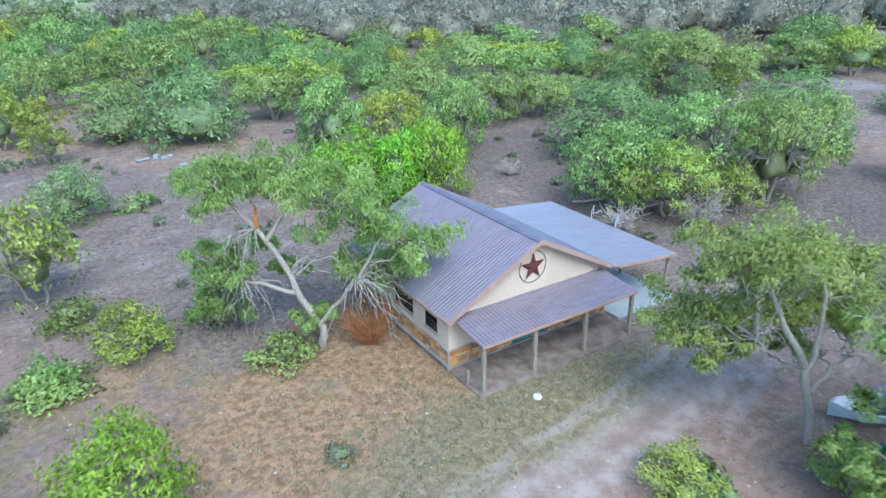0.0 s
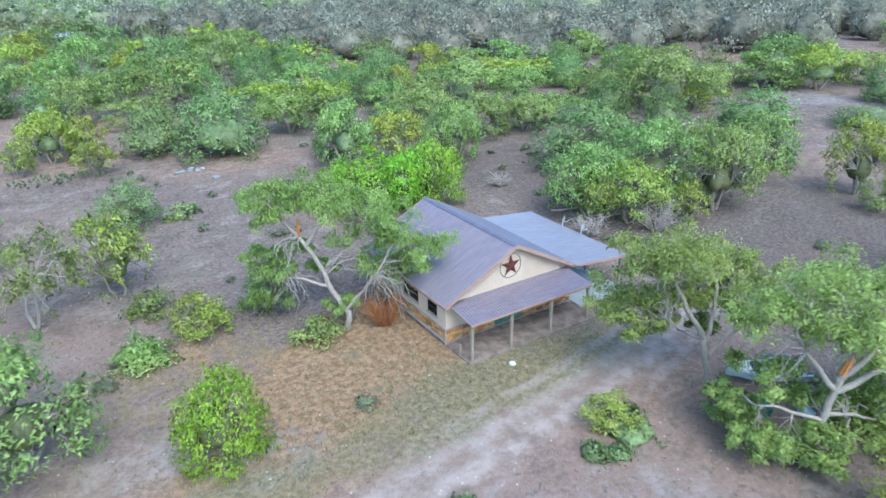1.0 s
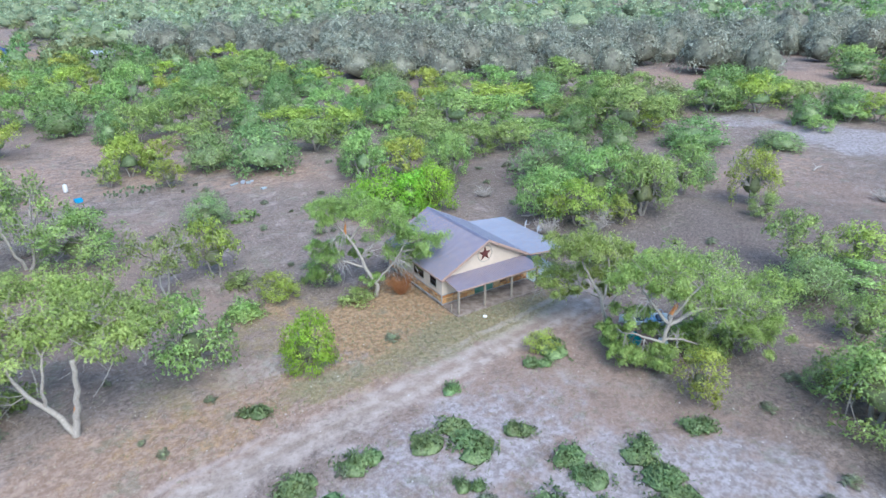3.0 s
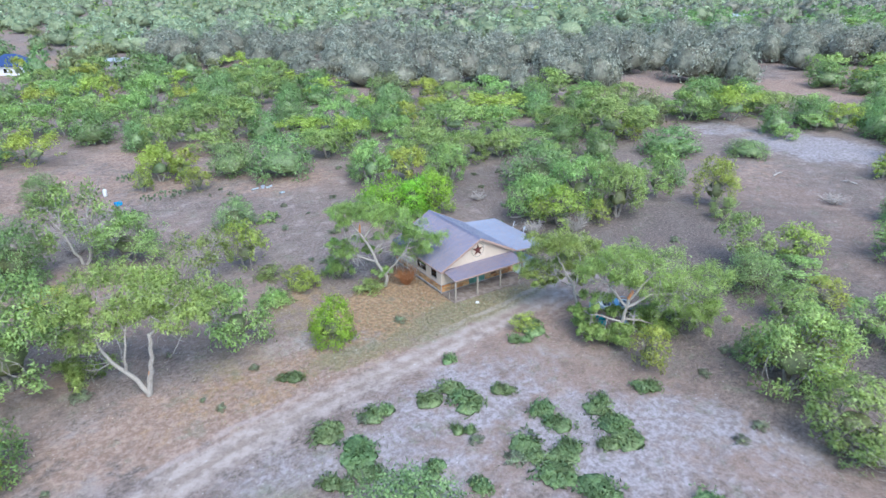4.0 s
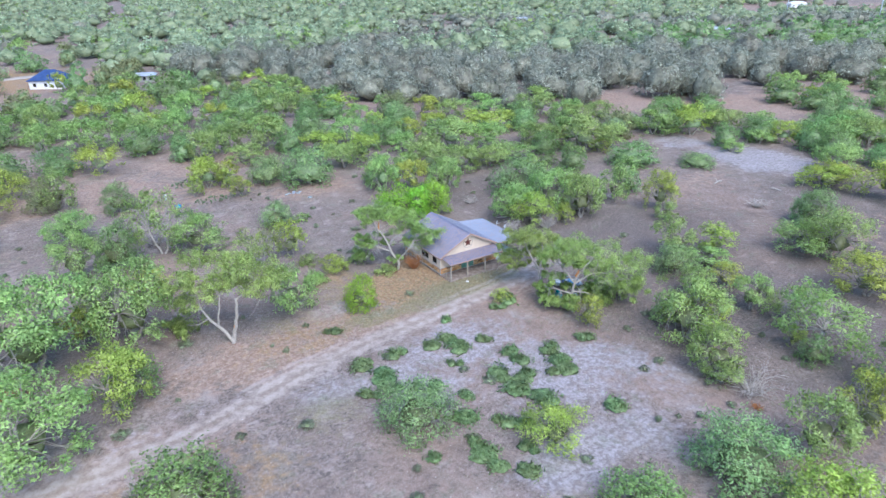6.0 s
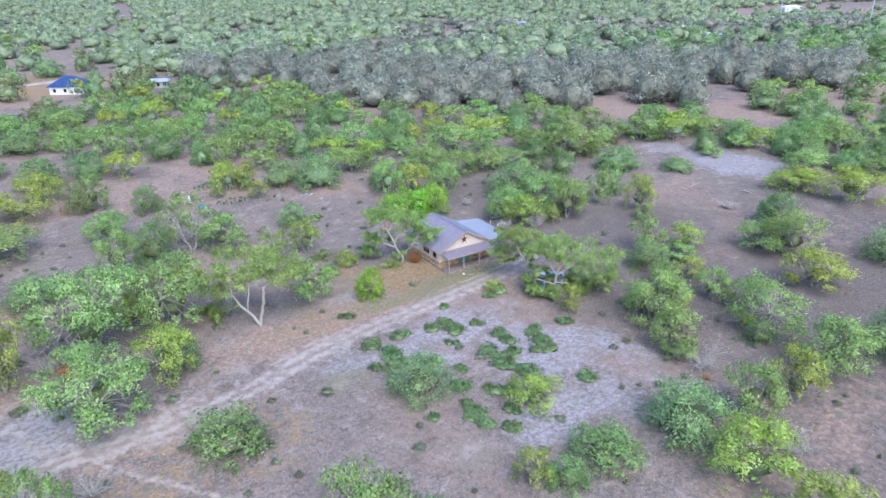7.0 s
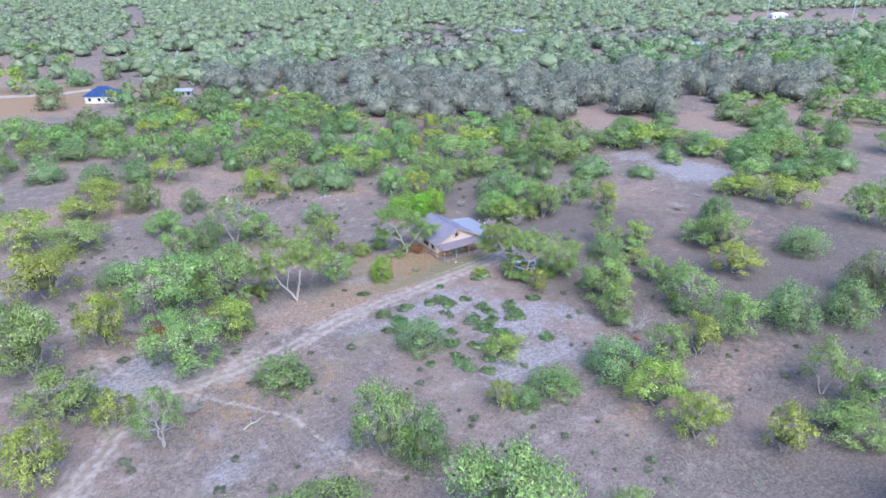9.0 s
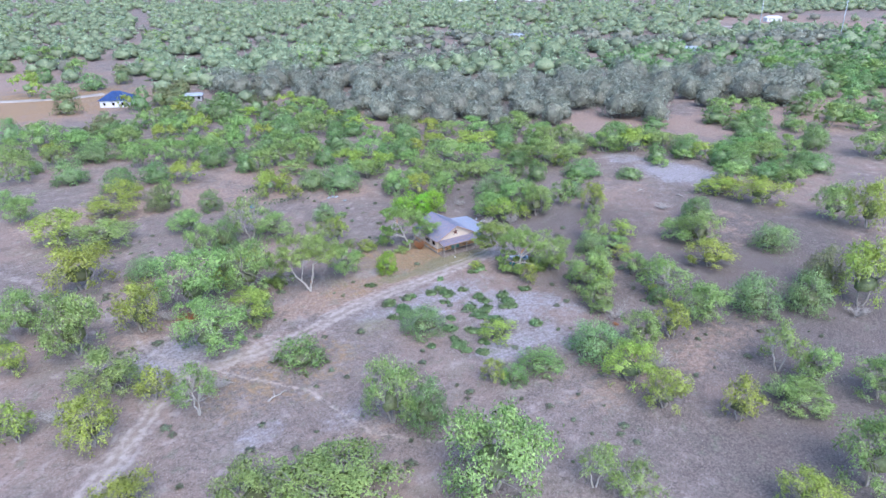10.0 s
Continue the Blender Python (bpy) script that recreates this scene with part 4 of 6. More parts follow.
def heap(kind, width, height, rng):
    """The puffs of one crown: x, y, z, radius across and radius up of each."""
    R = width / 2
    rows = []

    def add(x, y, z, r, rz):
        d = math.hypot(x, y)
        k = min(1.0, max(R - r * 0.75, 0.1) / (d + 1e-6))
        rows.append((x * k, y * k, max(min(z, height - rz * 0.8), rz * 0.5), r, rz))

    if kind in OPEN_CROWNS:
        limbs = rng.randint(6, 8)
        turn = rng.uniform(0, 6.283)
        for i in range(limbs + 2):
            a = turn + 6.283 * i / limbs + rng.uniform(-0.4, 0.4)
            d = R * (rng.uniform(0.5, 0.82) if i < limbs else rng.uniform(0.0, 0.3))
            z = height * (0.92 - 0.6 * (d / R) ** 2 + rng.uniform(-0.16, 0.08))
            for _ in range(rng.randint(2, 3) if kind == "wispy" else rng.randint(3, 5)):
                r = R * rng.uniform(0.15, 0.28)
                add(math.cos(a) * d + rng.gauss(0, 0.17) * R, math.sin(a) * d + rng.gauss(0, 0.17) * R, z + rng.gauss(0, 0.09) * height, r, r * rng.uniform(0.62, 0.85))
        for _ in range(3 if kind == "wispy" else 10):
            a, r = rng.uniform(0, 6.283), R * rng.uniform(0.12, 0.2)
            add(math.cos(a) * R * 0.75, math.sin(a) * R * 0.75, height * rng.uniform(0.12, 0.36), r, r)
    else:
        many = dict(shrub=9, oak=30).get(kind, 24)
        turn = rng.uniform(0, 6.283)
        lean = rng.uniform(-0.15, 0.15)
        for i in range(many):
            up = (i + 0.5) / many
            a = turn + i * 2.399 + rng.uniform(-0.3, 0.3)
            r = R * rng.uniform(0.22, 0.36) * (1.15 if kind == "shrub" else 1.0)
            out = math.sqrt(max(0.0, 1 - up ** 2.2)) * rng.uniform(0.72, 1.06)
            add((math.cos(a) * out + lean * up) * (R - r * 0.5), math.sin(a) * out * (R - r * 0.5), up * height * rng.uniform(0.78, 1.02) - 0.05, r, min(r * 0.85, height * 0.28))
    return rows


def crown_leaves(puffs, width, height, count, length, wide, droop, rs):
    """Loose leaves of a crown, gathered in tufts that fill its puffs from the middle to the skin. Returns corners and normals."""
    q = np.asarray(puffs, float)
    share = q[:, 3] ** 1.6
    tufts = max(count // 9, 12)
    pick = rs.choice(len(q), tufts, p=share / share.sum())
    d = rs.normal(size=(tufts, 3))
    d /= np.linalg.norm(d, axis=1, keepdims=True)
    d[:, 2] = np.where(d[:, 2] < -0.5, -d[:, 2], d[:, 2])
    reach = rs.uniform(0.4, 1.15, (tufts, 1)) ** 0.6
    c = q[pick, :3] + d * q[pick][:, [3, 3, 4]] * reach
    each = rs.randint(0, tufts, count)
    size = (q[pick, 3][each] * 0.2 + 0.08)[:, None]
    p = c[each] + rs.normal(size=(count, 3)) * size * (1, 1, 0.75)
    low = 0.05 * height
    p[:, 2] = np.where(p[:, 2] < low, low + rs.uniform(0, 0.1, count) * height, p[:, 2])
    out = d[each]
    nrm = out * 0.6 + rs.normal(size=(count, 3)) * 0.6 + (0, 0, 0.45)
    nrm /= np.linalg.norm(nrm, axis=1, keepdims=True)
    ax = rs.normal(size=(count, 3)) * 0.7 + out * 0.3 + (0, 0, -droop)
    ax -= nrm * (ax * nrm).sum(1, keepdims=True)
    ax /= np.linalg.norm(ax, axis=1, keepdims=True) + 1e-9
    side = np.cross(nrm, ax)
    s = rs.uniform(0.6, 1.4, (count, 1))
    a, b = ax * length * s, side * wide * s / 2
    v = np.stack([p - a * 0.4 - b, p + a * 0.6, p - a * 0.4 + b], 1).reshape(-1, 3)
    v[:, 2] = np.maximum(v[:, 2], 0.03)
    dome = (p - (0, 0, height * 0.3)) / (width / 2, width / 2, height * 0.7)
    dome /= np.linalg.norm(dome, axis=1, keepdims=True) + 1e-9
    dome[:, 2] = np.maximum(dome[:, 2], -0.3)
    soft = out * 0.6 + dome * 0.6 + rs.normal(size=(count, 3)) * 0.16 + (0, 0, 0.06)
    soft /= np.linalg.norm(soft, axis=1, keepdims=True)
    return v, np.repeat(soft, 3, 0)


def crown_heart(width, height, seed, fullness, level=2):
    """The middle of a dense crown: one lumpy dome well inside its leaves. Trees give it a darker colour as painted
    shade.
    """
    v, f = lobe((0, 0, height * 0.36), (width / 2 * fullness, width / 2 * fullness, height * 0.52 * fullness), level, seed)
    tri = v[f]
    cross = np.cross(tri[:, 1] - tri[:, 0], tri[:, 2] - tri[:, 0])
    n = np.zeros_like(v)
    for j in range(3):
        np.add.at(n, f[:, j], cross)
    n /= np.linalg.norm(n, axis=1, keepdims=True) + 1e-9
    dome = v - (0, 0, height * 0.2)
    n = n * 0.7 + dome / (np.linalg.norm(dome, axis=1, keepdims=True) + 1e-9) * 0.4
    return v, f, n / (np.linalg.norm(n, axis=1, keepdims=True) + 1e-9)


def tree_meshes(kind, seed, width, height, tier):
    """One trunk mesh and one crown mesh of a kind at a typical size; tier 0 stands near the walk, 1 farther off, 2 in the far woods."""
    rng, rs = random.Random(seed), np.random.RandomState(seed)
    puffs = heap(kind, width, height, rng)
    R = width / 2
    count, length, wide = ((6600, 0.23, 0.112), (4000, 0.28, 0.155), (1450, 0.42, 0.27))[tier]
    count = int(count * (width / 8.0) ** 1.4 * dict(wispy=0.6, oak=0.8, shrub=0.8, yellow=0.85, bright=1.5).get(kind, 1.0))
    grow = (width / 8.0) ** 0.3
    length, wide = length * grow, wide * grow
    droop = dict(bright=1.6, mesquite=0.9, yellow=0.8, wispy=1.2, blue=-0.3, shrub=-0.3).get(kind, 0.3)
    leaf, leaf_n = crown_leaves(puffs, width, height, count, length, wide, droop, rs)
    fullness = 0.02 if kind == "wispy" else 0.36 if kind in OPEN_CROWNS or kind == "shrub" else 0.5
    far_oak = kind == "oak" and tier > 0
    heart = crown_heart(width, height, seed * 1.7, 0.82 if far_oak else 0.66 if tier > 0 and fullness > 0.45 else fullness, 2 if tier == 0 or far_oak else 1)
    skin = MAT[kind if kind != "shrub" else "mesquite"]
    # the heart is coloured darker than the leaves to paint the crown's inner shade
    crown = foliage_mesh("crown", leaf, leaf_n, *heart, skin, MAT["oak_shade_heart" if kind == "oak" else "belt_shade_heart" if tier > 0 else "inner"])
    v, f = [], []
    hubs = []
    stems = 1 if kind == "oak" else rng.randint(2, 3)
    sides = (6, 4, 3)[tier]
    for s in range(stems):
        w = s * 6.283 / stems + rng.uniform(-0.5, 0.5)
        hub = Vector((math.cos(w) * R * 0.3, math.sin(w) * R * 0.3, height * rng.uniform(0.34, 0.5)))
        foot = Vector((math.cos(w) * 0.12, math.sin(w) * 0.12, -0.15))
        line = limb(foot, hub, 0.0, rng, 4 if tier == 0 else 2, 0.08)
        tube(v, f, line, [0.02 * width * (1 - 0.1 * i) for i in range(len(line))], sides)
        hubs.append(hub)
    if tier < 2 and kind not in ("oak", "shrub"):
        for x, y, z, r, rz in puffs[::1 if tier == 0 else 3]:
            hub = min(hubs, key=lambda h: (h - Vector((x, y, z))).length)
            if z < height * 0.15:
                continue
            line = limb(hub, (x, y, z), 0.3, rng, 3, 0.12)
            tube(v, f, line, [0.009 * width, 0.006 * width, 0.0045 * width, 0.002 * width], 3)
            if tier == 0:
                for _ in range(3 if kind == "wispy" else 1):
                    d = Vector((rng.uniform(-1, 1), rng.uniform(-1, 1), rng.uniform(-0.6, 0.9))) * r * 1.35
                    tube(v, f, limb(line[2], line[3] + d, 0, rng, 2, 0.14), [0.004 * width, 0.003 * width, 0.001 * width], 3)
    trunk = mesh_of("trunk", v, f, MAT["pale_bark" if kind == "wispy" else "bark"], True)
    return trunk, crown


SIZES = dict(blue=((4, 2.6), (8, 5.0)), shrub=((3, 1.2),), oak=((13, 9),), olive=((7, 5),), bright=((5.5, 4.6),), green=((5, 3.6),), wispy=((7, 5.6),), dark=((4, 3.2), (8, 5.6)), mesquite=((4.5, 3.6), (8, 5.8)), yellow=((4, 3.0), (7.5, 5.2)))
KINDS = {}
for kind, sizes in SIZES.items():
    count = dict(mesquite=4, yellow=3, oak=4, shrub=4).get(kind, 2)
    KINDS[kind] = [(w, h, [[tree_meshes(kind, 11 * i + len(kind) + 100 * j, w, h, tier) for i in range(count)] for tier in (0, 1, 2)]) for j, (w, h) in enumerate(sizes)]
prng = random.Random(21)
PLANTED = []


def plant(kind, x, y, h, w, group=""):
    """A tree or bush of its own, h metres tall and w wide, rooted at x, y."""
    wide, tall, tiers = min(KINDS[kind], key=lambda q: abs(math.log(q[0] / w)))
    ahead = 0.54 * x + 0.84 * y
    forms = tiers[(0 if w > 2.6 and ahead < 20 else 1 if ahead < 8 else 2) if kind == "shrub" else 0 if ahead < 38 else 1 if ahead < 105 else 2]
    name, label, category = LEAF_LABEL[kind]
    t = empty(name, x, y, float(lift(x, y)), prng.uniform(0, 360))
    tagged(t, label, category, group)
    trunk, crown = prng.choice(forms)
    w, h = (w * 1.13, h * 1.08) if kind in OPEN_CROWNS else (w * 1.02, h * 1.03)
    m = Matrix.Diagonal((w / wide, w / wide, h / tall, 1))
    under("trunk", trunk, t, m=m)
    under("crown", crown, t, m=m)
    PLANTED.append((x, y, w / 2))
    return t


def shaped_tree(name, label, x, y, puffs, stems, material, seed, leaf=(0.2, 0.09), tufts=13, leaves=15, bare=()):
    """A tree whose crown is given puff by puff and whose stems are given line by line (points, radii)."""
    rng, rs = random.Random(seed), np.random.RandomState(seed)
    t = tagged(empty(name, x, y, float(lift(x, y))), label, "tree")
    v, f = [], []
    nodes = []
    for pts, rad in stems:
        line = [Vector(pts[0])]
        for a, b in zip(pts, pts[1:]):
            line += limb(a, b, 0, rng, 3, 0.05)[1:]
        k = len(line)
        tube(v, f, line, [rad[0] + (rad[1] - rad[0]) * i / (k - 1) for i in range(k)], 9)
        nodes += line[k // 3:]
    rows = []
    for px, py, pz, r in puffs:
        rows.append((px, py, pz, r * 0.8, r * 0.7))
        hub = min(nodes, key=lambda q: (q - Vector((px, py, pz))).length)
        line = limb(hub, (px, py, pz), 0.2, rng, 4, 0.1)
        tube(v, f, line, [0.06, 0.045, 0.032, 0.022, 0.01], 5)
        for q in range(7):
            d = Vector((rng.uniform(-1, 1), rng.uniform(-1, 1), rng.uniform(-1.0, 0.7))) * r * 1.5
            tube(v, f, limb(line[1 + q % 3], line[-1] + d, 0, rng, 3, 0.14), [0.03, 0.022, 0.014, 0.006], 3)
        for _ in range(10):
            o = r * 1.6
            rows.append((px + rng.uniform(-o, o), py + rng.uniform(-o, o), max(pz + rng.uniform(-0.5, 0.4) * r, 0.4), r * 0.42, r * 0.46))
    tv, tf = [], []
    for px, py, pz, r in puffs:
        for _ in range(6):
            a = Vector((px, py, pz)) + Vector((rng.uniform(-1, 1), rng.uniform(-1, 1), rng.uniform(-0.8, 0.3))) * r
            b = a + Vector((rng.uniform(-1, 1), rng.uniform(-1, 1), rng.uniform(-1.3, 0.2))) * r * 1.3
            b.z = max(b.z, 0.15)
            tube(tv, tf, limb(a, b, -0.1, rng, 4, 0.12), [0.028, 0.022, 0.017, 0.012, 0.005], 3)
    for px, py, pz, r, many in bare:
        hub = min(nodes, key=lambda q: (q - Vector((px, py, pz))).length)
        for _ in range(many):
            b = Vector((px, py, pz)) + Vector((rng.uniform(-1, 1), rng.uniform(-1, 1), rng.uniform(-1, 0.6))) * r
            b.z = max(b.z, 0.2)
            line = limb(hub, b, 0.5, rng, 5, 0.12)
            tube(tv, tf, line, [0.045, 0.038, 0.03, 0.022, 0.015, 0.006], 4)
            tube(tv, tf, limb(line[3], b + Vector((rng.uniform(-1, 1), rng.uniform(-1, 1), rng.uniform(-1, 0.3))) * 0.7, 0, rng, 3, 0.15), [0.02, 0.016, 0.012, 0.005], 3)
    tagged(under("twig_work", mesh_of("twig_work", tv, tf, MAT["dead_twig"]), t, "thin bare silvery twigs"), kind="stuff")
    under("trunk", mesh_of("trunk", v, f, MAT["trunk_bark"], True), t, "pale grey crooked trunk and limbs")
    under("crown", crown_mesh(rows, (tufts, leaves, leaf[0], leaf[1], 1.6), material, rs, spread=0.36, round_up=0.3, up=0.4), t)
    PLANTED.append((x, y, 4))
    return t


def splinter(tree, at, reach, r):
    """The raw orange end of a broken limb."""
    v, f = [], []
    a, d = Vector(at), Vector(reach)
    for k in range(5):
        o = Vector((math.cos(k * 1.25), math.sin(k * 1.25), 0)) * r * 0.5
        tube(v, f, [a + o, a + o + d * (0.6 + 0.1 * ((k * 3) % 5))], [r * 0.55, r * 0.12], 5)
    under("broken_stub", mesh_of("broken_stub", v, f, MAT["raw_wood"]), tree, "raw orange splintered stub")


t = shaped_tree("mesquite_tree", "leaning mesquite tree with a broken limb overhanging the house roof", -4.3, 7.1,
    [(-3.2, 2.9, 8.4, 0.98), (-2.0, 2.9, 8.4, 1.13), (-1.1, 1.9, 8.4, 1.11), (0.2, 1.7, 8.2, 1.01), (1.2, 1.1, 7.3, 1.28), (1.7, -0.8, 7.5, 1.1), (-3.2, 2.2, 7.4, 0.93), (3.4, 0.3, 5.5, 1.19), (3.9, -1.7, 5.6, 1.22), (4.7, -2.2, 4.9, 0.89), (4.2, 0.2, 3.1, 1.16), (2.5, -0.2, 3.7, 1.06), (5.0, -0.7, 2.6, 0.88), (1.6, 0.5, 5.8, 1.03), (-3.6, 4.3, 4.2, 0.8), (-3.2, 2.6, 3.7, 0.88), (-3.8, 4.4, 2.0, 0.82), (-3.6, 4.9, 0.5, 0.86), (-3.2, 3.6, 1.5, 0.71), (-1.7, 3.3, 4.5, 0.75), (-0.5, 2.4, 3.5, 0.54), (-0.0, 0.3, 1.6, 0.53)],
    [([(0, 0, -0.1), (0.1, -0.2, 1.2), (-0.6, 0.4, 2.6), (-1.1, 1.0, 4.4), (-1.9, 1.6, 6.0)], (0.21, 0.11)),
     ([(-0.05, -0.1, 1.3), (0.9, -0.7, 2.6), (1.8, -1.2, 4.0), (2.6, -1.2, 5.2)], (0.1, 0.05)),
     ([(-0.7, 0.5, 2.9), (-2.0, 1.4, 3.4), (-3.3, 2.2, 3.2)], (0.12, 0.05)),
     ([(-1.9, 1.6, 6.0), (-2.6, 1.7, 7.0), (-3.2, 1.6, 7.9)], (0.12, 0.04)),
     ([(-1.6, 1.3, 5.4), (-0.6, 0.9, 6.8), (0.6, 0.4, 7.6)], (0.12, 0.04))], MAT["wispy"], 31, (0.2, 0.06), leaves=19, bare=[(2.4, -1.2, 2.6, 1.7, 26), (-2.2, 1.6, 2.8, 1.6, 16), (-2.4, 1.5, 5.6, 1.4, 12), (0.6, 0.4, 4.4, 1.2, 10)])
splinter(t, (-1.9, 1.6, 5.9), (0.1, -0.1, 1.3), 0.13)
t = shaped_tree("mesquite_tree", "mesquite tree with a straight pale trunk beside the dirt track", 8.2, -9.2,
    [(-2.1, 3.7, 4.8, 1.03), (-2.9, 3.7, 4.1, 0.97), (-2.2, 2.4, 6.9, 1.08), (-1.7, 1.3, 7.7, 1.18), (1.2, 1.8, 6.8, 1.27), (1.3, 0.6, 6.6, 1.1), (2.4, 0.7, 5.1, 1.02), (1.2, 1.8, 4.7, 1.1), (-0.5, 2.5, 4.8, 0.91), (-1.0, 3.4, 3.1, 0.77), (-2.7, 3.0, 3.6, 0.68), (2.0, 1.1, 4.0, 0.7), (-1.8, 2.5, 7.6, 0.95), (1.5, 1.8, 2.7, 0.47)],
    [([(0, 0, -0.1), (-0.2, 0.1, 1.4), (-0.4, 0.5, 3.2)], (0.2, 0.14)),
     ([(-0.4, 0.5, 3.2), (-1.2, 1.1, 4.8), (-1.8, 1.5, 6.3)], (0.15, 0.06)),
     ([(-0.35, 0.45, 3.0), (0.3, 0.6, 4.6), (0.4, 0.9, 6.2)], (0.13, 0.05)),
     ([(-0.4, 0.5, 3.1), (-1.2, 1.4, 3.5), (-1.7, 1.7, 4.2)], (0.1, 0.03)),
     ([(-0.2, 0.2, 2.2), (0.9, 0.2, 3.0), (1.9, 0.0, 3.3)], (0.1, 0.03))], MAT["wispy"], 32, (0.18, 0.07), leaves=19, bare=[(-1.8, 1.9, 5.0, 1.0, 10), (1.6, 0.2, 3.0, 0.9, 6), (-2.6, 1.8, 7.4, 0.7, 6)])
t = shaped_tree("mesquite_tree", "wide sprawling mesquite tree with a split orange trunk over old junk", 7.8, -14.8,
    [(-0.8, 3.1, 6.7, 1.18), (-0.7, 0.8, 7.4, 1.23), (0.6, 0.1, 8.1, 1.4), (2.4, -0.8, 7.2, 1.59), (5.7, -0.8, 5.9, 1.68), (6.2, -2.6, 5.3, 1.64), (7.9, -3.1, 3.3, 1.5), (5.9, -2.8, 3.4, 1.4), (4.6, -1.4, 4.4, 1.4), (2.7, -0.5, 5.4, 1.27), (1.0, 0.5, 5.9, 1.01), (-0.8, 2.3, 3.7, 0.82), (-1.9, 3.0, 2.4, 0.64), (-0.4, 3.0, 0.5, 0.86), (0.9, 1.5, 2.3, 0.53), (4.3, 0.0, 1.9, 1.0), (4.2, -0.1, 0.5, 1.11), (5.4, -0.5, 0.5, 1.4), (3.4, -0.1, 0.5, 1.04), (6.7, -3.7, 2.1, 0.89), (6.5, -1.6, 1.3, 0.93), (-1.4, 0.6, 1.2, 0.75), (-0.8, -0.6, 0.9, 0.7), (0.3, -0.7, 1.5, 0.7), (-2.0, 1.6, 1.4, 0.7)],
    [([(0, 0, -0.1), (0.2, 0.2, 1.5), (0.6, 0.0, 3.4), (0.7, -0.1, 4.4)], (0.19, 0.13)),
     ([(0.6, 0.0, 3.4), (2.2, -1.0, 4.6), (4.2, -2.2, 4.6), (5.6, -3.0, 4.0)], (0.16, 0.06)),
     ([(0.6, 0.0, 3.5), (-0.4, 0.8, 5.0), (-1.2, 1.2, 6.2)], (0.14, 0.05)),
     ([(0.6, 0.0, 4.0), (1.4, -0.8, 5.8), (2.2, -1.2, 6.8)], (0.14, 0.05)),
     ([(0.3, 0.1, 2.0), (-1.2, 1.2, 2.6), (-2.2, 1.8, 2.8)], (0.1, 0.04)),
     ([(0.4, 0.1, 2.2), (2.0, -0.4, 1.9), (3.4, -0.8, 1.2)], (0.12, 0.04))], MAT["wispy"], 33, (0.19, 0.08), leaves=19, bare=[(-0.6, 1.0, 5.2, 1.6, 14), (4.4, -2.2, 3.4, 1.8, 16), (1.2, 0.2, 1.8, 1.4, 10)])
splinter(t, (0.7, -0.1, 4.3), (0.3, -0.1, 0.9), 0.2)
t = shaped_tree("mesquite_tree", "tall mesquite tree with a white forked trunk", -29.4, 0.5,
    [(-1.6, 3.9, 8.2, 1.75), (0.7, 2.3, 9.2, 1.73), (2.6, 0.1, 9.1, 1.85), (4.2, -0.6, 8.1, 1.48), (-1.3, 1.6, 6.6, 1.57), (1.1, 1.8, 6.9, 1.75), (-3.2, 3.8, 4.7, 1.41), (2.9, -0.9, 6.7, 1.37), (4.7, -2.7, 7.8, 1.16), (-3.5, 4.8, 1.3, 1.25), (-4.5, 5.8, 0.5, 1.06), (-4.1, 3.0, 7.6, 1.21)],
    [([(0, 0, -0.1), (0.3, 0.1, 1.4), (0.8, -0.2, 3.4), (0.9, -0.3, 5.6)], (0.26, 0.14)),
     ([(0, 0, 0.2), (-0.9, 0.7, 1.8), (-2.0, 1.2, 3.2), (-2.6, 1.6, 4.6)], (0.22, 0.1)),
     ([(-1.2, 0.8, 2.2), (-1.0, 0.4, 4.0), (-0.6, 0.6, 5.8)], (0.13, 0.06)),
     ([(0.9, -0.3, 5.4), (2.2, -1.0, 6.6), (3.2, -1.8, 7.4)], (0.12, 0.05))], MAT["wispy"], 34, (0.23, 0.11), 11, 18)
splinter(t, (0.35, 0.1, 1.5), (0.2, -0.1, 1.0), 0.2)

plant('bright', 6.0, 25.4, 5.2, 8.2)
plant('bright', 11.6, 22.6, 6.2, 5.6)
plant('bright', 9.2, 24.0, 5.4, 5.8)
plant('yellow', -11.6, 11.4, 1.7, 3.4)
plant('shrub', -15.4, 10.2, 0.9, 4.0)
plant('shrub', -13.8, 16.0, 1.2, 3.5)
plant('shrub', -6.4, 7.0, 1.1, 3.4)
plant('blue', 31.0, 23.8, 6.1, 12.0)
plant('mesquite', 21.3, 13.4, 6.0, 7.2)
plant('mesquite', 29.1, 12.6, 6.8, 8.2)
plant('mesquite', 33.2, 9.0, 6.5, 6.2)
plant('yellow', 22.9, 9.8, 4.7, 6.6)
plant('mesquite', 42.0, 10.3, 6.0, 5.3)
plant('mesquite', -74.2, 11.4, 7.6, 8.0)
plant('mesquite', -68.2, 0.1, 10.0, 9.4)
plant('yellow', -76.9, -0.7, 4.9, 4.3)
plant('mesquite', -79.4, 7.0, 5.9, 5.2)
plant('yellow', -77.1, -18.6, 5.2, 4.5)
plant('yellow', -80.4, -16.0, 4.4, 3.8)
plant('yellow', -68.9, -24.5, 7.6, 6.6)
plant('mesquite', -65.3, -13.1, 5.6, 9.1)
plant('yellow', -60.2, -18.6, 4.8, 5.1)
plant('wispy', -56.1, -25.6, 7.0, 6.1)
plant('mesquite', -50.0, -10.5, 7.6, 10.1)
plant('green', -40.7, -3.8, 5.2, 5.9)
plant('yellow', -58.3, 2.0, 8.5, 7.4)
plant('mesquite', -48.7, 5.8, 9.5, 11.9)
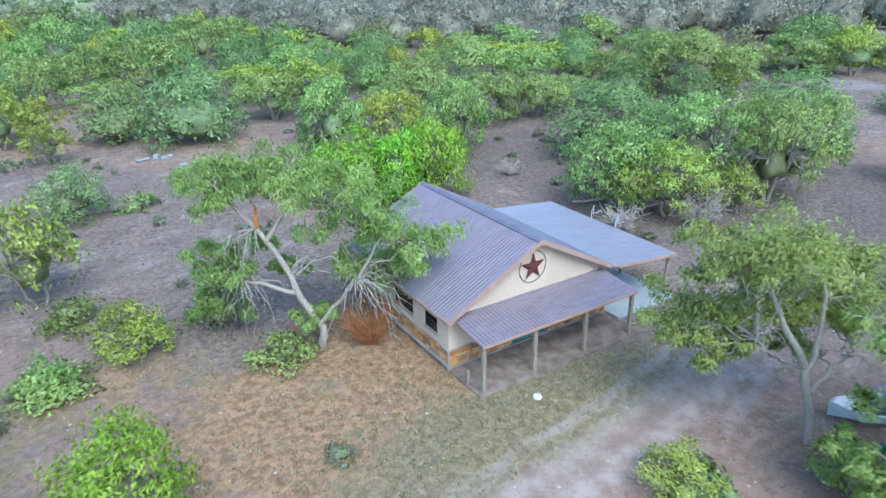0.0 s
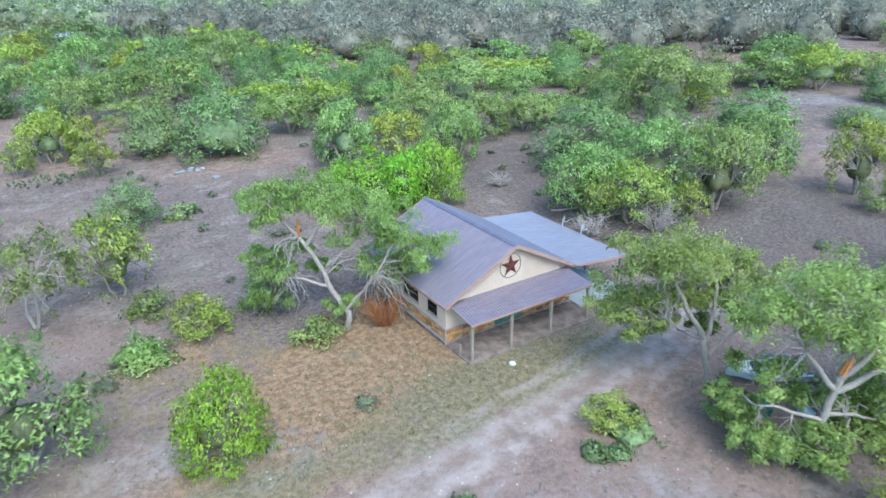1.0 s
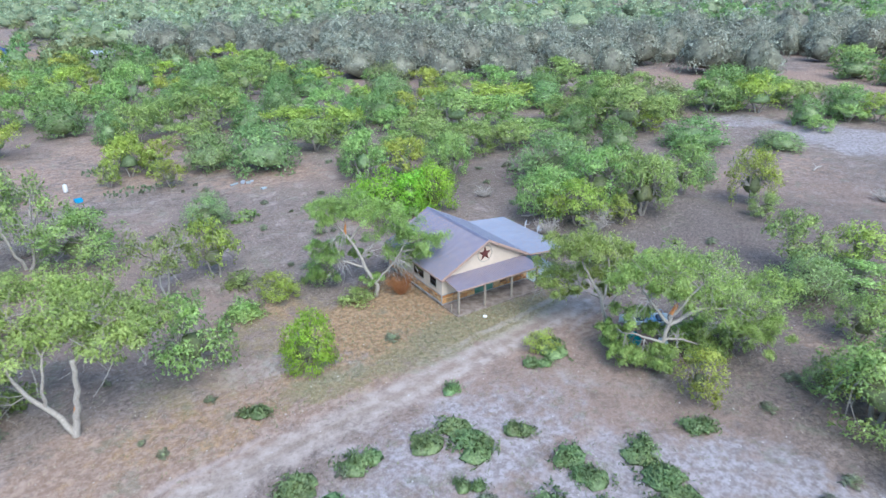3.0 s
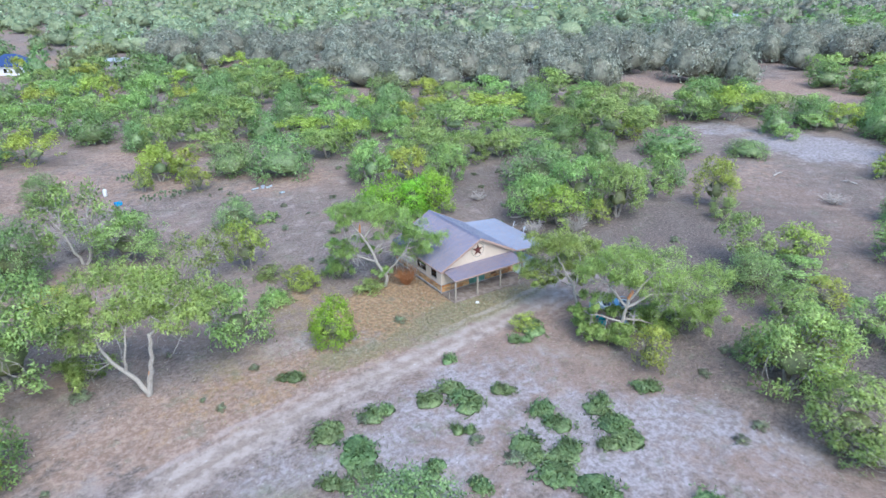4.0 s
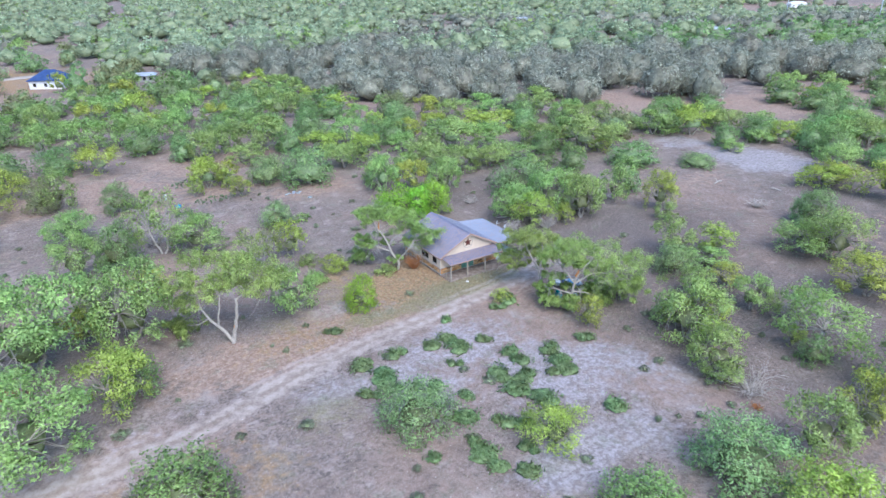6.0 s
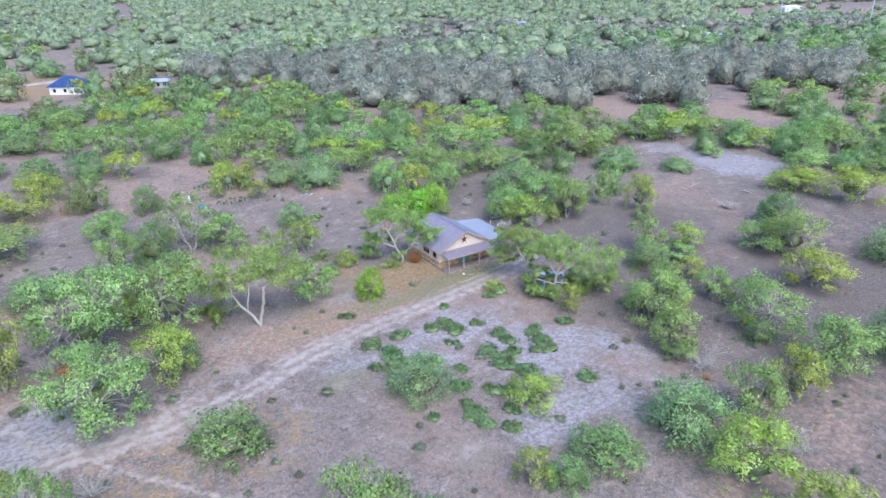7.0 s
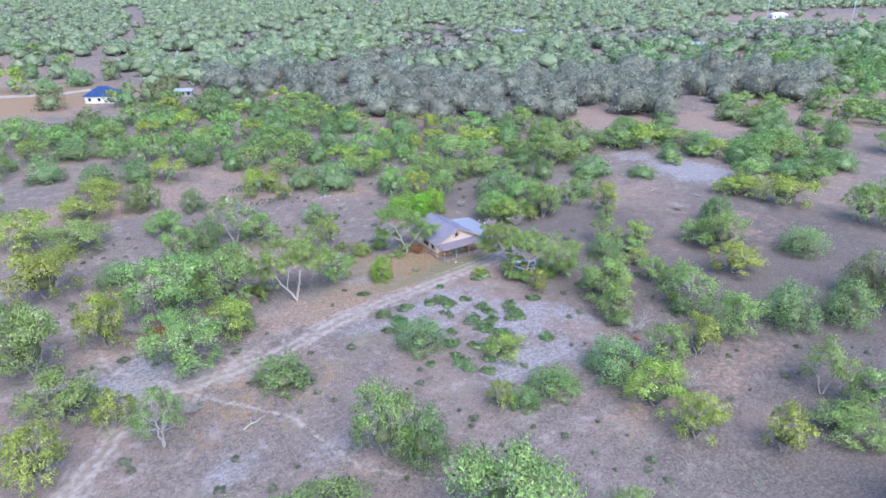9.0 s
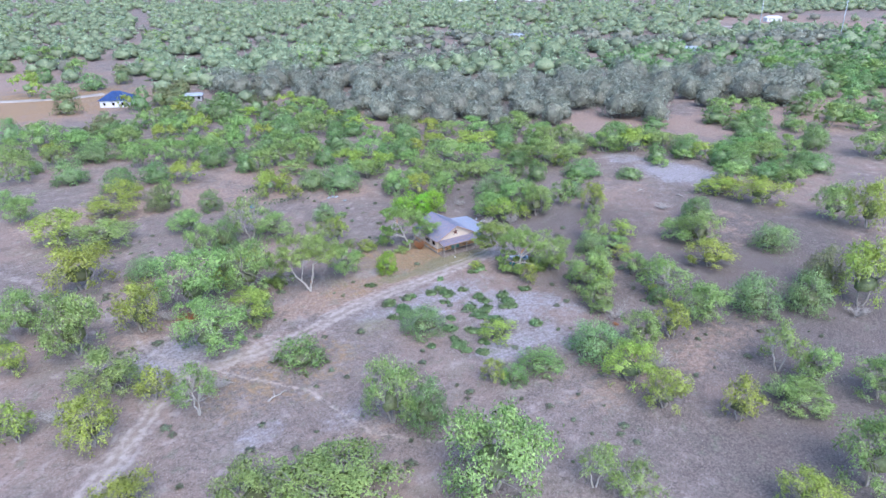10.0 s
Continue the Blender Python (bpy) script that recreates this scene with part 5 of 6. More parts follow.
plant('blue', -53.9, 24.0, 4.2, 7.7)
plant('yellow', -65.0, 25.0, 8.5, 11.8)
plant('mesquite', -38.6, 7.7, 8.4, 9.7)
plant('green', -39.7, -21.4, 4.1, 7.9)
plant('mesquite', -34.6, -41.5, 8.3, 7.2)
plant('dark', -31.4, -44.9, 7.2, 6.2)
plant('mesquite', -30.5, -58.6, 10.2, 12.1)
plant('mesquite', -55.0, -46.2, 4.9, 8.0)
plant('mesquite', -46.4, -50.2, 4.5, 13.7)
plant('yellow', -67.2, -39.8, 4.6, 7.2)
plant('yellow', -18.0, -41.3, 3.2, 3.5)
plant('green', -15.5, -43.3, 3.0, 4.1)
plant('green', -10.0, -42.8, 2.7, 7.2)
plant('yellow', -10.2, -32.4, 3.0, 6.0)
plant('blue', -19.1, -23.8, 4.1, 7.7)
plant('blue', -0.4, -44.6, 5.2, 9.2)
plant('mesquite', 6.9, -46.4, 6.1, 5.6)
plant('yellow', 13.3, -47.4, 6.0, 5.2)
plant('mesquite', 22.0, -46.7, 6.5, 8.0)
plant('yellow', -1.0, -52.0, 5.5, 8.3)
plant('yellow', -2.0, -59.1, 5.1, 6.2)
plant('yellow', 4.0, -66.3, 5.8, 5.0)
plant('mesquite', 13.7, -68.5, 3.6, 8.4)
plant('wispy', 19.3, -62.2, 7.6, 6.6)
plant('mesquite', 20.2, -67.3, 6.0, 5.2)
plant('mesquite', 24.6, -73.8, 5.9, 6.8)
plant('mesquite', 6.4, -81.7, 8.9, 7.7)
plant('yellow', -3.8, -80.3, 5.1, 6.3)
plant('wispy', -20.5, -64.7, 5.9, 5.1)
plant('wispy', -18.6, -68.5, 4.4, 6.4)
plant('mesquite', 14.4, -27.1, 6.5, 7.8)
plant('mesquite', 11.0, -33.4, 4.9, 5.3)
plant('wispy', 24.6, -36.8, 6.7, 9.3)
plant('yellow', 41.4, -33.4, 4.9, 8.9)
plant('blue', 32.2, -49.4, 6.7, 8.9)
plant('blue', 39.9, -54.1, 6.8, 8.6)
plant('yellow', 50.1, -58.2, 11.2, 9.7)
plant('olive', 50.5, -51.0, 8.4, 7.3)
plant('dark', 59.7, -16.1, 5.9, 6.6)
plant('mesquite', 49.0, -24.7, 6.7, 8.5)
plant('blue', 60.1, -34.8, 4.9, 9.2)
plant('mesquite', 85.7, -33.1, 8.5, 8.5)
plant('yellow', 88.0, -40.2, 10.6, 9.3)
plant('yellow', 82.3, -6.4, 3.9, 9.8)
plant('yellow', 82.6, -17.3, 6.5, 11.3)
plant('dark', -49.9, 84.3, 6.2, 9.8)
plant('yellow', -54.5, 64.7, 4.6, 11.8)
plant('yellow', -50.5, 73.7, 6.0, 8.6)
plant('mesquite', -73.2, 73.0, 6.1, 7.5)
plant('blue', -60.1, 99.8, 6.5, 9.9)
plant('mesquite', -72.9, 108.2, 8.2, 9.6)
plant('mesquite', -75.8, 84.2, 4.9, 4.2)
plant('mesquite', 37.4, 27.9, 4.7, 6.4)
plant('mesquite', 24.7, 18.0, 3.3, 4.2)
plant('yellow', 20.3, 11.3, 4.2, 3.7)
plant('mesquite', 36.4, 20.0, 4.6, 5.5)
plant('mesquite', 31.2, 7.7, 6.9, 6.6)
plant('yellow', 27.1, 7.1, 3.3, 2.9)
plant('mesquite', 56.5, 21.0, 3.4, 4.7)
plant('blue', 48.0, 12.6, 4.1, 4.6)
plant('yellow', 45.0, 3.0, 6.7, 5.8)
plant('mesquite', 42.0, -0.8, 2.9, 3.6)
plant('mesquite', 11.6, 43.5, 5.0, 6.2)
plant('mesquite', 18.8, 45.9, 4.1, 6.0)
plant('mesquite', 25.2, 48.8, 6.0, 7.5)
plant('mesquite', 22.0, 34.0, 5.1, 4.4)
plant('blue', -5.7, 57.1, 5.2, 8.5)
plant('blue', 0.3, 51.7, 6.5, 10.8)
plant('yellow', -16.5, 64.5, 4.7, 5.1)
plant('yellow', -13.6, 57.6, 4.0, 3.5)
plant('blue', -12.5, 33.2, 3.7, 5.8)
plant('dark', 91.1, 40.8, 8.3, 12.0)
plant('yellow', 93.6, 34.5, 6.8, 10.9)
plant('dark', 124.5, 53.0, 3.6, 9.0)
plant('olive', 76.9, 43.7, 7.3, 10.2)
plant('mesquite', 61.0, 38.1, 7.3, 12.1)
plant('yellow', 64.2, 36.4, 3.2, 5.2)
plant('dark', 62.2, 25.0, 4.7, 11.6)
plant('mesquite', 88.1, 19.4, 2.5, 5.4)
plant('blue', 72.3, 16.4, 2.5, 7.8)
plant('dark', 91.2, 23.4, 5.2, 6.7)
plant('dark', 102.5, 22.4, 5.2, 9.6)
plant('yellow', 103.5, 16.9, 4.8, 6.5)
plant('mesquite', 99.0, 19.8, 3.0, 5.7)
plant('dark', 103.3, 9.5, 6.7, 8.1)
plant('mesquite', 107.9, 6.2, 6.1, 7.9)
plant('mesquite', 91.4, -1.6, 5.4, 8.0)
plant('yellow', 76.5, -3.9, 2.5, 3.5)
plant('yellow', 79.2, -7.4, 4.0, 7.7)
plant('dark', 148.2, 44.4, 6.2, 11.6)
plant('yellow', 159.5, 41.2, 4.0, 8.5)
plant('blue', 136.7, 25.2, 4.8, 6.4)
plant('dark', 142.5, 22.0, 5.3, 9.6)
plant('mesquite', 186.9, 48.8, 2.5, 6.5)
plant('oak', 126.5, 71.9, 13.7, 16.0)
plant('oak', 131.3, 58.8, 12.4, 10.8)
plant('oak', 97.3, 77.3, 11.1, 9.7)
plant('oak', 125.2, 93.1, 12.5, 14.4)
plant('oak', 177.1, 80.8, 10.8, 9.4)
plant('oak', 170.6, 65.3, 9.5, 10.3)
plant('oak', 193.3, 64.3, 11.6, 15.3)
plant('oak', 199.8, 51.9, 11.3, 19.2)
plant('oak', 41.1, 138.1, 8.1, 14.7)
plant('oak', 57.5, 114.3, 8.5, 13.4)
plant('oak', 63.5, 101.1, 10.2, 12.2)
plant('oak', 88.9, 109.4, 8.9, 9.8)
plant('oak', 98.4, 93.6, 9.7, 17.7)
plant('olive', 42.7, 92.9, 7.2, 11.2)
plant('yellow', 34.0, 110.4, 5.0, 10.8)
plant('mesquite', 55.6, 86.1, 4.7, 6.7)
plant('mesquite', 64.5, 81.9, 5.3, 12.6)
plant('mesquite', 77.5, 73.9, 7.0, 11.9)
plant('mesquite', 79.8, 64.9, 5.1, 8.0)
plant('blue', 67.6, 72.6, 4.6, 5.3)
plant('dark', 29.3, 69.2, 6.3, 7.8)
plant('yellow', 16.2, 59.1, 6.2, 7.4)
plant('yellow', 11.8, 71.1, 4.5, 10.6)
plant('mesquite', 20.2, 76.5, 5.5, 10.1)
plant('mesquite', 10.9, 57.6, 5.0, 9.8)
plant('dark', 16.5, 91.2, 6.1, 7.6)
plant('mesquite', 38.1, 57.7, 6.8, 12.3)
plant('mesquite', 45.8, 53.0, 5.8, 8.3)
plant('yellow', 54.4, 67.5, 4.8, 16.1)
plant('mesquite', 56.1, 52.4, 4.6, 5.6)
plant('mesquite', 61.9, 44.4, 5.8, 9.9)
plant('mesquite', 23.7, 44.7, 5.8, 7.5)
plant('mesquite', 29.0, 41.0, 5.2, 7.4)
plant('mesquite', 36.3, 40.3, 4.3, 7.5)
plant('mesquite', 44.8, 41.8, 3.2, 8.2)
plant('dark', 48.8, 28.9, 5.4, 6.5)
plant('dark', 47.1, 34.8, 3.0, 4.2)
plant('mesquite', 10.4, 38.9, 6.7, 6.8)
plant('yellow', 16.0, 37.7, 4.9, 6.9)
plant('mesquite', 18.7, 30.8, 6.9, 6.0)
plant('olive', -21.3, 269.5, 9.4, 9.9)
plant('yellow', -30.9, 196.5, 6.0, 6.0)
plant('dark', -25.8, 193.6, 9.4, 8.5)
plant('olive', -16.7, 200.7, 8.0, 9.0)
plant('olive', -7.0, 209.7, 7.7, 12.1)
plant('dark', -3.9, 155.1, 9.2, 12.0)
plant('dark', 6.9, 172.4, 6.4, 5.5)
plant('olive', 11.7, 159.2, 8.1, 7.1)
plant('olive', 20.0, 165.1, 5.2, 4.8)
plant('yellow', -14.9, 167.8, 6.2, 9.6)
plant('yellow', -13.4, 144.9, 5.8, 6.6)
plant('mesquite', -30.5, 158.1, 5.8, 9.3)
plant('mesquite', -26.1, 141.4, 6.1, 9.6)
plant('blue', -19.5, 149.6, 5.8, 7.5)
plant('yellow', 7.0, 153.5, 4.3, 7.8)
plant('mesquite', -7.5, 114.6, 8.6, 9.2)
plant('mesquite', -12.6, 105.0, 6.7, 7.5)
plant('yellow', 0.6, 117.6, 5.0, 7.8)
plant('blue', 7.2, 112.0, 8.2, 9.7)
plant('mesquite', 16.2, 111.6, 8.0, 10.5)
plant('mesquite', -40.7, 127.6, 6.9, 6.0)
plant('mesquite', -42.3, 104.4, 6.4, 5.6)
plant('mesquite', -33.5, 107.2, 6.9, 10.9)
plant('mesquite', -26.3, 105.3, 7.0, 8.2)
plant('mesquite', -21.0, 100.1, 7.8, 8.6)
plant('blue', -15.6, 83.5, 5.3, 6.5)
plant('mesquite', -12.0, 80.0, 6.1, 6.7)
plant('mesquite', -6.5, 83.7, 6.4, 7.0)
plant('mesquite', 0.6, 80.6, 7.2, 12.2)
plant('dark', 5.9, 76.7, 6.1, 7.3)
plant('mesquite', -5.4, 72.9, 3.7, 7.9)
plant('yellow', -32.8, 82.1, 5.6, 9.2)
plant('dark', -39.8, 87.8, 5.1, 9.4)
plant('yellow', -16.6, 59.9, 5.5, 6.4)
plant('yellow', -12.6, 60.2, 4.3, 4.1)
plant('yellow', -19.9, 56.3, 3.5, 3.1)
plant('yellow', -12.8, 51.8, 3.4, 4.2)
plant('mesquite', -41.9, 62.3, 6.8, 5.9)
plant('olive', -44.5, 62.2, 5.9, 6.8)
plant('dark', -33.2, 55.1, 5.2, 5.8)
plant('wispy', -30.7, 31.8, 8.9, 8.5)
plant('mesquite', -25.7, 29.9, 5.4, 8.6)
plant('wispy', -20.3, 17.8, 6.2, 5.4)
plant('yellow', -15.3, 19.5, 5.3, 4.7)
plant('mesquite', -41.5, 44.5, 5.0, 7.5)
plant('dark', -37.1, 28.8, 7.1, 6.5)
plant('mesquite', -42.3, 28.1, 6.4, 6.5)
plant('blue', -40.8, 15.1, 4.9, 5.4)
plant('yellow', -35.0, 18.8, 2.8, 6.2)
plant('yellow', -43.8, 9.0, 4.5, 3.9)
plant('mesquite', -21.2, 3.7, 5.7, 5.6)
plant('yellow', -12.1, 11.9, 2.1, 3.2)
plant('bright', -13.8, -0.4, 4.5, 4.3)
plant('yellow', -42.2, -6.1, 6.7, 6.5)
plant('mesquite', 31.4, -11.0, 5.7, 5.6)
plant('blue', 26.7, -15.0, 4.2, 5.9)
plant('yellow', 37.2, -14.1, 4.5, 5.1)
plant('mesquite', 32.4, -16.5, 2.4, 5.8)
plant('mesquite', 23.4, -21.2, 3.9, 4.1)
plant('yellow', 28.9, -21.7, 2.9, 4.2)
plant('mesquite', 26.1, -27.3, 4.3, 4.5)
plant('dark', 14.9, -23.0, 2.8, 2.5)
plant('yellow', 15.2, -25.0, 3.3, 3.6)
plant('yellow', 17.5, -27.1, 5.0, 4.4)
plant('yellow', 15.1, -29.5, 3.0, 3.4)
plant('mesquite', 9.7, -35.2, 2.1, 3.8)
plant('mesquite', 48.2, -21.4, 4.4, 9.1)
plant('dark', 59.8, -14.0, 4.7, 4.1)
plant('wispy', 27.2, -32.8, 4.0, 6.2)
plant('yellow', 22.4, -35.1, 2.3, 2.4)
plant('dark', 20.7, -38.1, 3.2, 3.5)
plant('shrub', -15.6, 10.3, 1.5, 2.5)
plant('shrub', -8.2, 33.3, 1.0, 3.3)
plant('yellow', 2.4, -8.1, 1.2, 2.7)
plant('yellow', 6.8, -19.1, 3.5, 3.1)
plant('yellow', -63.5, 256.9, 10.7, 12.9)
plant('olive', -51.9, 204.3, 8.5, 11.4)
plant('blue', -52.1, 244.1, 6.3, 14.9)
plant('mesquite', -37.5, 315.4, 8.6, 11.2)
plant('dark', -54.5, 296.1, 7.8, 9.0)
plant('blue', -36.2, 259.7, 7.9, 13.5)
plant('blue', -70.2, 350.0, 6.5, 8.4)
plant('mesquite', -48.2, 397.4, 7.5, 14.2)
plant('mesquite', -56.2, 411.4, 6.7, 9.7)
plant('olive', -11.9, 196.9, 6.5, 11.5)
plant('olive', -2.4, 229.3, 6.0, 10.1)
plant('dark', 22.4, 67.9, 5.5, 6.9)
plant('mesquite', 32.8, 41.8, 4.6, 4.0)
plant('mesquite', 39.3, 42.0, 4.0, 6.8)
plant('mesquite', 56.3, 48.2, 4.6, 8.6)
plant('mesquite', 69.1, 37.9, 5.4, 7.2)
plant('mesquite', 86.2, 39.9, 5.4, 9.5)
plant('dark', -73.1, 161.5, 8.6, 7.5)
plant('mesquite', -65.2, 144.4, 8.6, 11.4)
plant('mesquite', -54.2, 138.1, 5.9, 14.9)
plant('mesquite', -72.8, 133.2, 6.8, 9.1)
plant('blue', -51.6, 120.4, 5.5, 13.4)
plant('yellow', -66.6, 51.3, 6.9, 11.5)
plant('mesquite', -59.0, 44.9, 5.4, 12.8)
plant('mesquite', -39.7, 135.4, 6.3, 10.4)
plant('olive', -45.0, 160.0, 6.4, 12.1)

# ---- woods, filled in between the trees placed above ----
U, V = Vector((0.8415, -0.5398)), Vector((0.5398, 0.8415))
EYE_U, EYE_V = 0.55, -126.8


def inside(x, y, poly):
    hit = False
    for (ax, ay), (bx, by) in zip(poly, poly[1:] + poly[:1]):
        if (ay > y) != (by > y) and x < (bx - ax) * (y - ay) / (by - ay) + ax:
            hit = not hit
    return hit


def free(x, y, r, taken):
    return all((x - a) ** 2 + (y - b) ** 2 > (0.75 * (r + c)) ** 2 for a, b, c in taken)


def fill(poly, gap, tries, kinds, sizes, squat, rng, group=""):
    xs, ys = [p[0] for p in poly], [p[1] for p in poly]
    for _ in range(tries):
        x, y = rng.uniform(min(xs), max(xs)), rng.uniform(min(ys), max(ys))
        w = rng.uniform(*sizes)
        if not inside(x, y, poly) or not free(x, y, w / 2 * gap, PLANTED):
            continue
        plant(rng.choice(kinds), x, y, w * rng.uniform(*squat), w, group)


frng = random.Random(77)
OAKS = [(8, 206), (33, 174), (44, 140), (50, 112), (70, 88), (88, 77), (112, 80), (122, 96), (124, 74), (142, 65), (160, 72), (180, 88), (182, 70), (200, 70), (214, 55), (262, 72), (255, 110), (200, 130), (120, 165), (90, 215), (30, 240)]
fill(OAKS, 0.95, 1400, ["oak"], (10, 16), (0.66, 0.85), frng, "oak grove")
BAND = [(-75, 118), (-62, 160), (-25, 176), (2, 186), (30, 165), (43, 130), (48, 104), (68, 80), (88, 66), (92, 50), (66, 33), (54, 38), (36, 48), (22, 62), (2, 76), (-12, 92), (-30, 92), (-44, 112)]
fill([(94, 50), (108, 50), (111, 31), (119, 20), (136, 17), (130, -3), (114, -15), (102, -16), (96, -6), (99, 7), (97, 21), (90, 38)], 0.85, 500, ["dark", "green", "dark", "mesquite"], (7, 10), (0.5, 0.62), frng)
fill([(241, 134), (275, 127), (321, 121), (337, 77), (260, 39), (249, 56), (270, 90), (242, 103), (217, 113)], 0.8, 500, ["green", "dark", "mesquite", "dark"], (9, 14), (0.5, 0.65), frng)
fill(BAND, 1.2, 900, ["mesquite", "mesquite", "blue", "dark", "yellow"], (5, 9), (0.6, 0.8), frng)
RIGHT = [(92, 22), (128, 24), (150, 0), (150, -45), (120, -45), (100, -10)]
fill([(128, 30), (150, 60), (262, 64), (340, 110), (330, 20), (230, -60), (150, -45)], 1.1, 300, ["mesquite", "dark", "blue", "mesquite"], (6, 11), (0.55, 0.8), frng)


def woods(name, label, spots, material, seed, level, leaves, kind):
    """Far woodland in one mesh: turned and scaled repeats of a dozen leafy crowns."""
    rng, rs = random.Random(seed), np.random.RandomState(seed)
    sp = np.asarray(spots, float)
    which = rs.randint(0, 12, len(sp))
    sets = [[], [], [], [], []]
    k = 0
    for i in range(12):
        size = 0.62 if leaves > 180 else 0.8
        leaf, leaf_n = crown_leaves(heap(kind, 8.0, 6.0, rng), 8.0, 6.0, leaves, size, size * 0.66, 0.3, rs)
        v, f, vn = crown_heart(8.0, 6.0, i * 3.1 + seed, 0.78, level)
        q = sp[which == i]
        m = len(q)
        turn = rs.uniform(0, 6.283, m)
        c, s = np.cos(turn)[:, None], np.sin(turn)[:, None]

        def place(pts, move):
            x, y = pts[None, :, 0] * c - pts[None, :, 1] * s, pts[None, :, 0] * s + pts[None, :, 1] * c
            g = np.stack([x, y, np.repeat(pts[None, :, 2], m, 0)], -1)
            if move:
                g = g * (np.stack([q[:, 2] / 8, q[:, 2] / 8, q[:, 3] / 6], 1))[:, None, :]
                g[..., :2] += q[:, None, :2]
            return g.reshape(-1, 3)

        sets[0].append(place(leaf, True))
        sets[1].append(place(leaf_n, False))
        sets[2].append(place(v, True))
        sets[3].append((f[None] + k + (np.arange(m) * len(v))[:, None, None]).reshape(-1, 3))
        sets[4].append(place(vn, False))
        k += m * len(v)
    # darker hearts here too: shade inside the far crowns, set by colour
    me = foliage_mesh(name, *[np.concatenate(part_rows) for part_rows in sets], material, MAT["oak_shade_heart" if kind == "oak" else "far_shade_heart"])
    return tagged(new(name, me), label, "woods", kind="stuff")


LEFT_FIELD = [(-400, 186), (-55, 192), (-32, 206), (-12, 232), (0, 300), (0, 340), (-30, 400), (-400, 420)]
RIGHT_FIELD = [(455, 318), (470, 285), (500, 215), (560, 120), (760, 160), (760, 300), (640, 330)]
FAR_EDGE = [(-64, 1094), (290, 787), (461, 700), (620, 480), (3000, 300), (3000, 4000), (-3000, 4000), (-800, 1400)]
# stands of grey oaks in the far brush: centre, radii
STANDS = [(203, 330, 45, 30), (250, 300, 35, 24), (296, 260, 40, 28), (318, 213, 40, 22), (408, 175, 60, 26), (348, 179, 40, 22), (150, 250, 40, 30)]
wrng = random.Random(8)
green, grey, pale, lush = [], [], [], []
for _ in range(21000):
    v = EYE_V + math.sqrt(wrng.uniform(150 ** 2, 1150 ** 2))
    u = EYE_U + wrng.uniform(-0.78, 0.78) * (v - EYE_V)
    x, y = u * U.x + v * V.x, u * U.y + v * V.y
    w = wrng.uniform(8, 16)
    if inside(x, y, BAND) or inside(x, y, OAKS) or inside(x, y, RIGHT) or v < 150:
        continue
    if v < 240 and (not free(x, y, w / 2, PLANTED) or max(blots(np.array([x]), np.array([y]), RED)) > 0.55):
        continue
    keep = 0.4 * min(max(1.0 + 1.5 * noise.noise((x * 0.016, y * 0.016, 9.0)), 0.25), 1.4)
    if inside(x, y, LEFT_FIELD):
        keep = 0.1 if y > 260 else 0.03
    elif inside(x, y, RIGHT_FIELD):
        keep = 0.02
    elif inside(x, y, FAR_EDGE):
        keep = 0.05
    elif x < 43 + (y - 476) * 0.13 and y > 300:
        keep *= 0.75
    if near_line(np.array([x]), np.array([y]), TRACKS["far_lane"][0])[0] < 6 or near_line(np.array([x]), np.array([y]), TRACKS["lane"][0])[0] < 9:
        keep = 0
    if wrng.random() > keep:
        continue
    row = (x, y, w, w * wrng.uniform(0.5, 0.75))
    stand = any(((x - a) / c) ** 2 + ((y - b) / d) ** 2 < 1 for a, b, c, d in STANDS)
    (grey if stand or wrng.random() < 0.05 else lush if x > 205 and y < 185 else pale if wrng.random() < 0.12 else green).append(row)
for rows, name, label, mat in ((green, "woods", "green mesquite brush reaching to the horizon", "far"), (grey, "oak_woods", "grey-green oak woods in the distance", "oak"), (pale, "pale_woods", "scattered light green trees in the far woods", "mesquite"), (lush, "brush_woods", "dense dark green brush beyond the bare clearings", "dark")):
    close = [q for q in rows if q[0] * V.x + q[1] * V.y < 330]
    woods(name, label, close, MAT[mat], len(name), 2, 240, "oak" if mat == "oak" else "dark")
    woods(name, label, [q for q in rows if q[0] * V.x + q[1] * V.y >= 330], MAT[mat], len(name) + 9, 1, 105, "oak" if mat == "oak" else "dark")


# ---- low growth ----
def weed_mesh(seed):
    """A low uneven mound of leafy stalks."""
    rng, rs = random.Random(seed), np.random.RandomState(seed)
    puffs = [(rng.gauss(0, 0.28), rng.gauss(0, 0.28), rng.uniform(0.08, 0.3), rng.uniform(0.28, 0.46), rng.uniform(0.14, 0.26)) for _ in range(9)]
    leaf, leaf_n = crown_leaves(puffs, 2.0, 0.5, 420, 0.2, 0.09, -1.0, rs)
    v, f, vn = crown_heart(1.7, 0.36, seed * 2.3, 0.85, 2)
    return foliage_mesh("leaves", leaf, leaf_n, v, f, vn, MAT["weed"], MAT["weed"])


weeds = [weed_mesh(i) for i in range(6)]


def weed(x, y, w, h=1.0):
    for _ in range(2):
        weed_clump(x + prng.uniform(-0.4, 0.4) * w, y + prng.uniform(-0.4, 0.4) * w, w * prng.uniform(0.6, 1.0), h * prng.uniform(0.8, 1.2))


def weed_clump(x, y, w, h):
    ob = tagged(new("weed_clump", prng.choice(weeds)), "low dark green weed clump on pale bare soil", "weed", "weed clumps in the yard")
    ob.matrix_basis = pose(x, y, float(lift(x, y)) - 0.03, 0, 0, prng.uniform(0, 360)) @ Matrix.Diagonal((w * 0.72, w * 0.72, h * 1.1, 1))


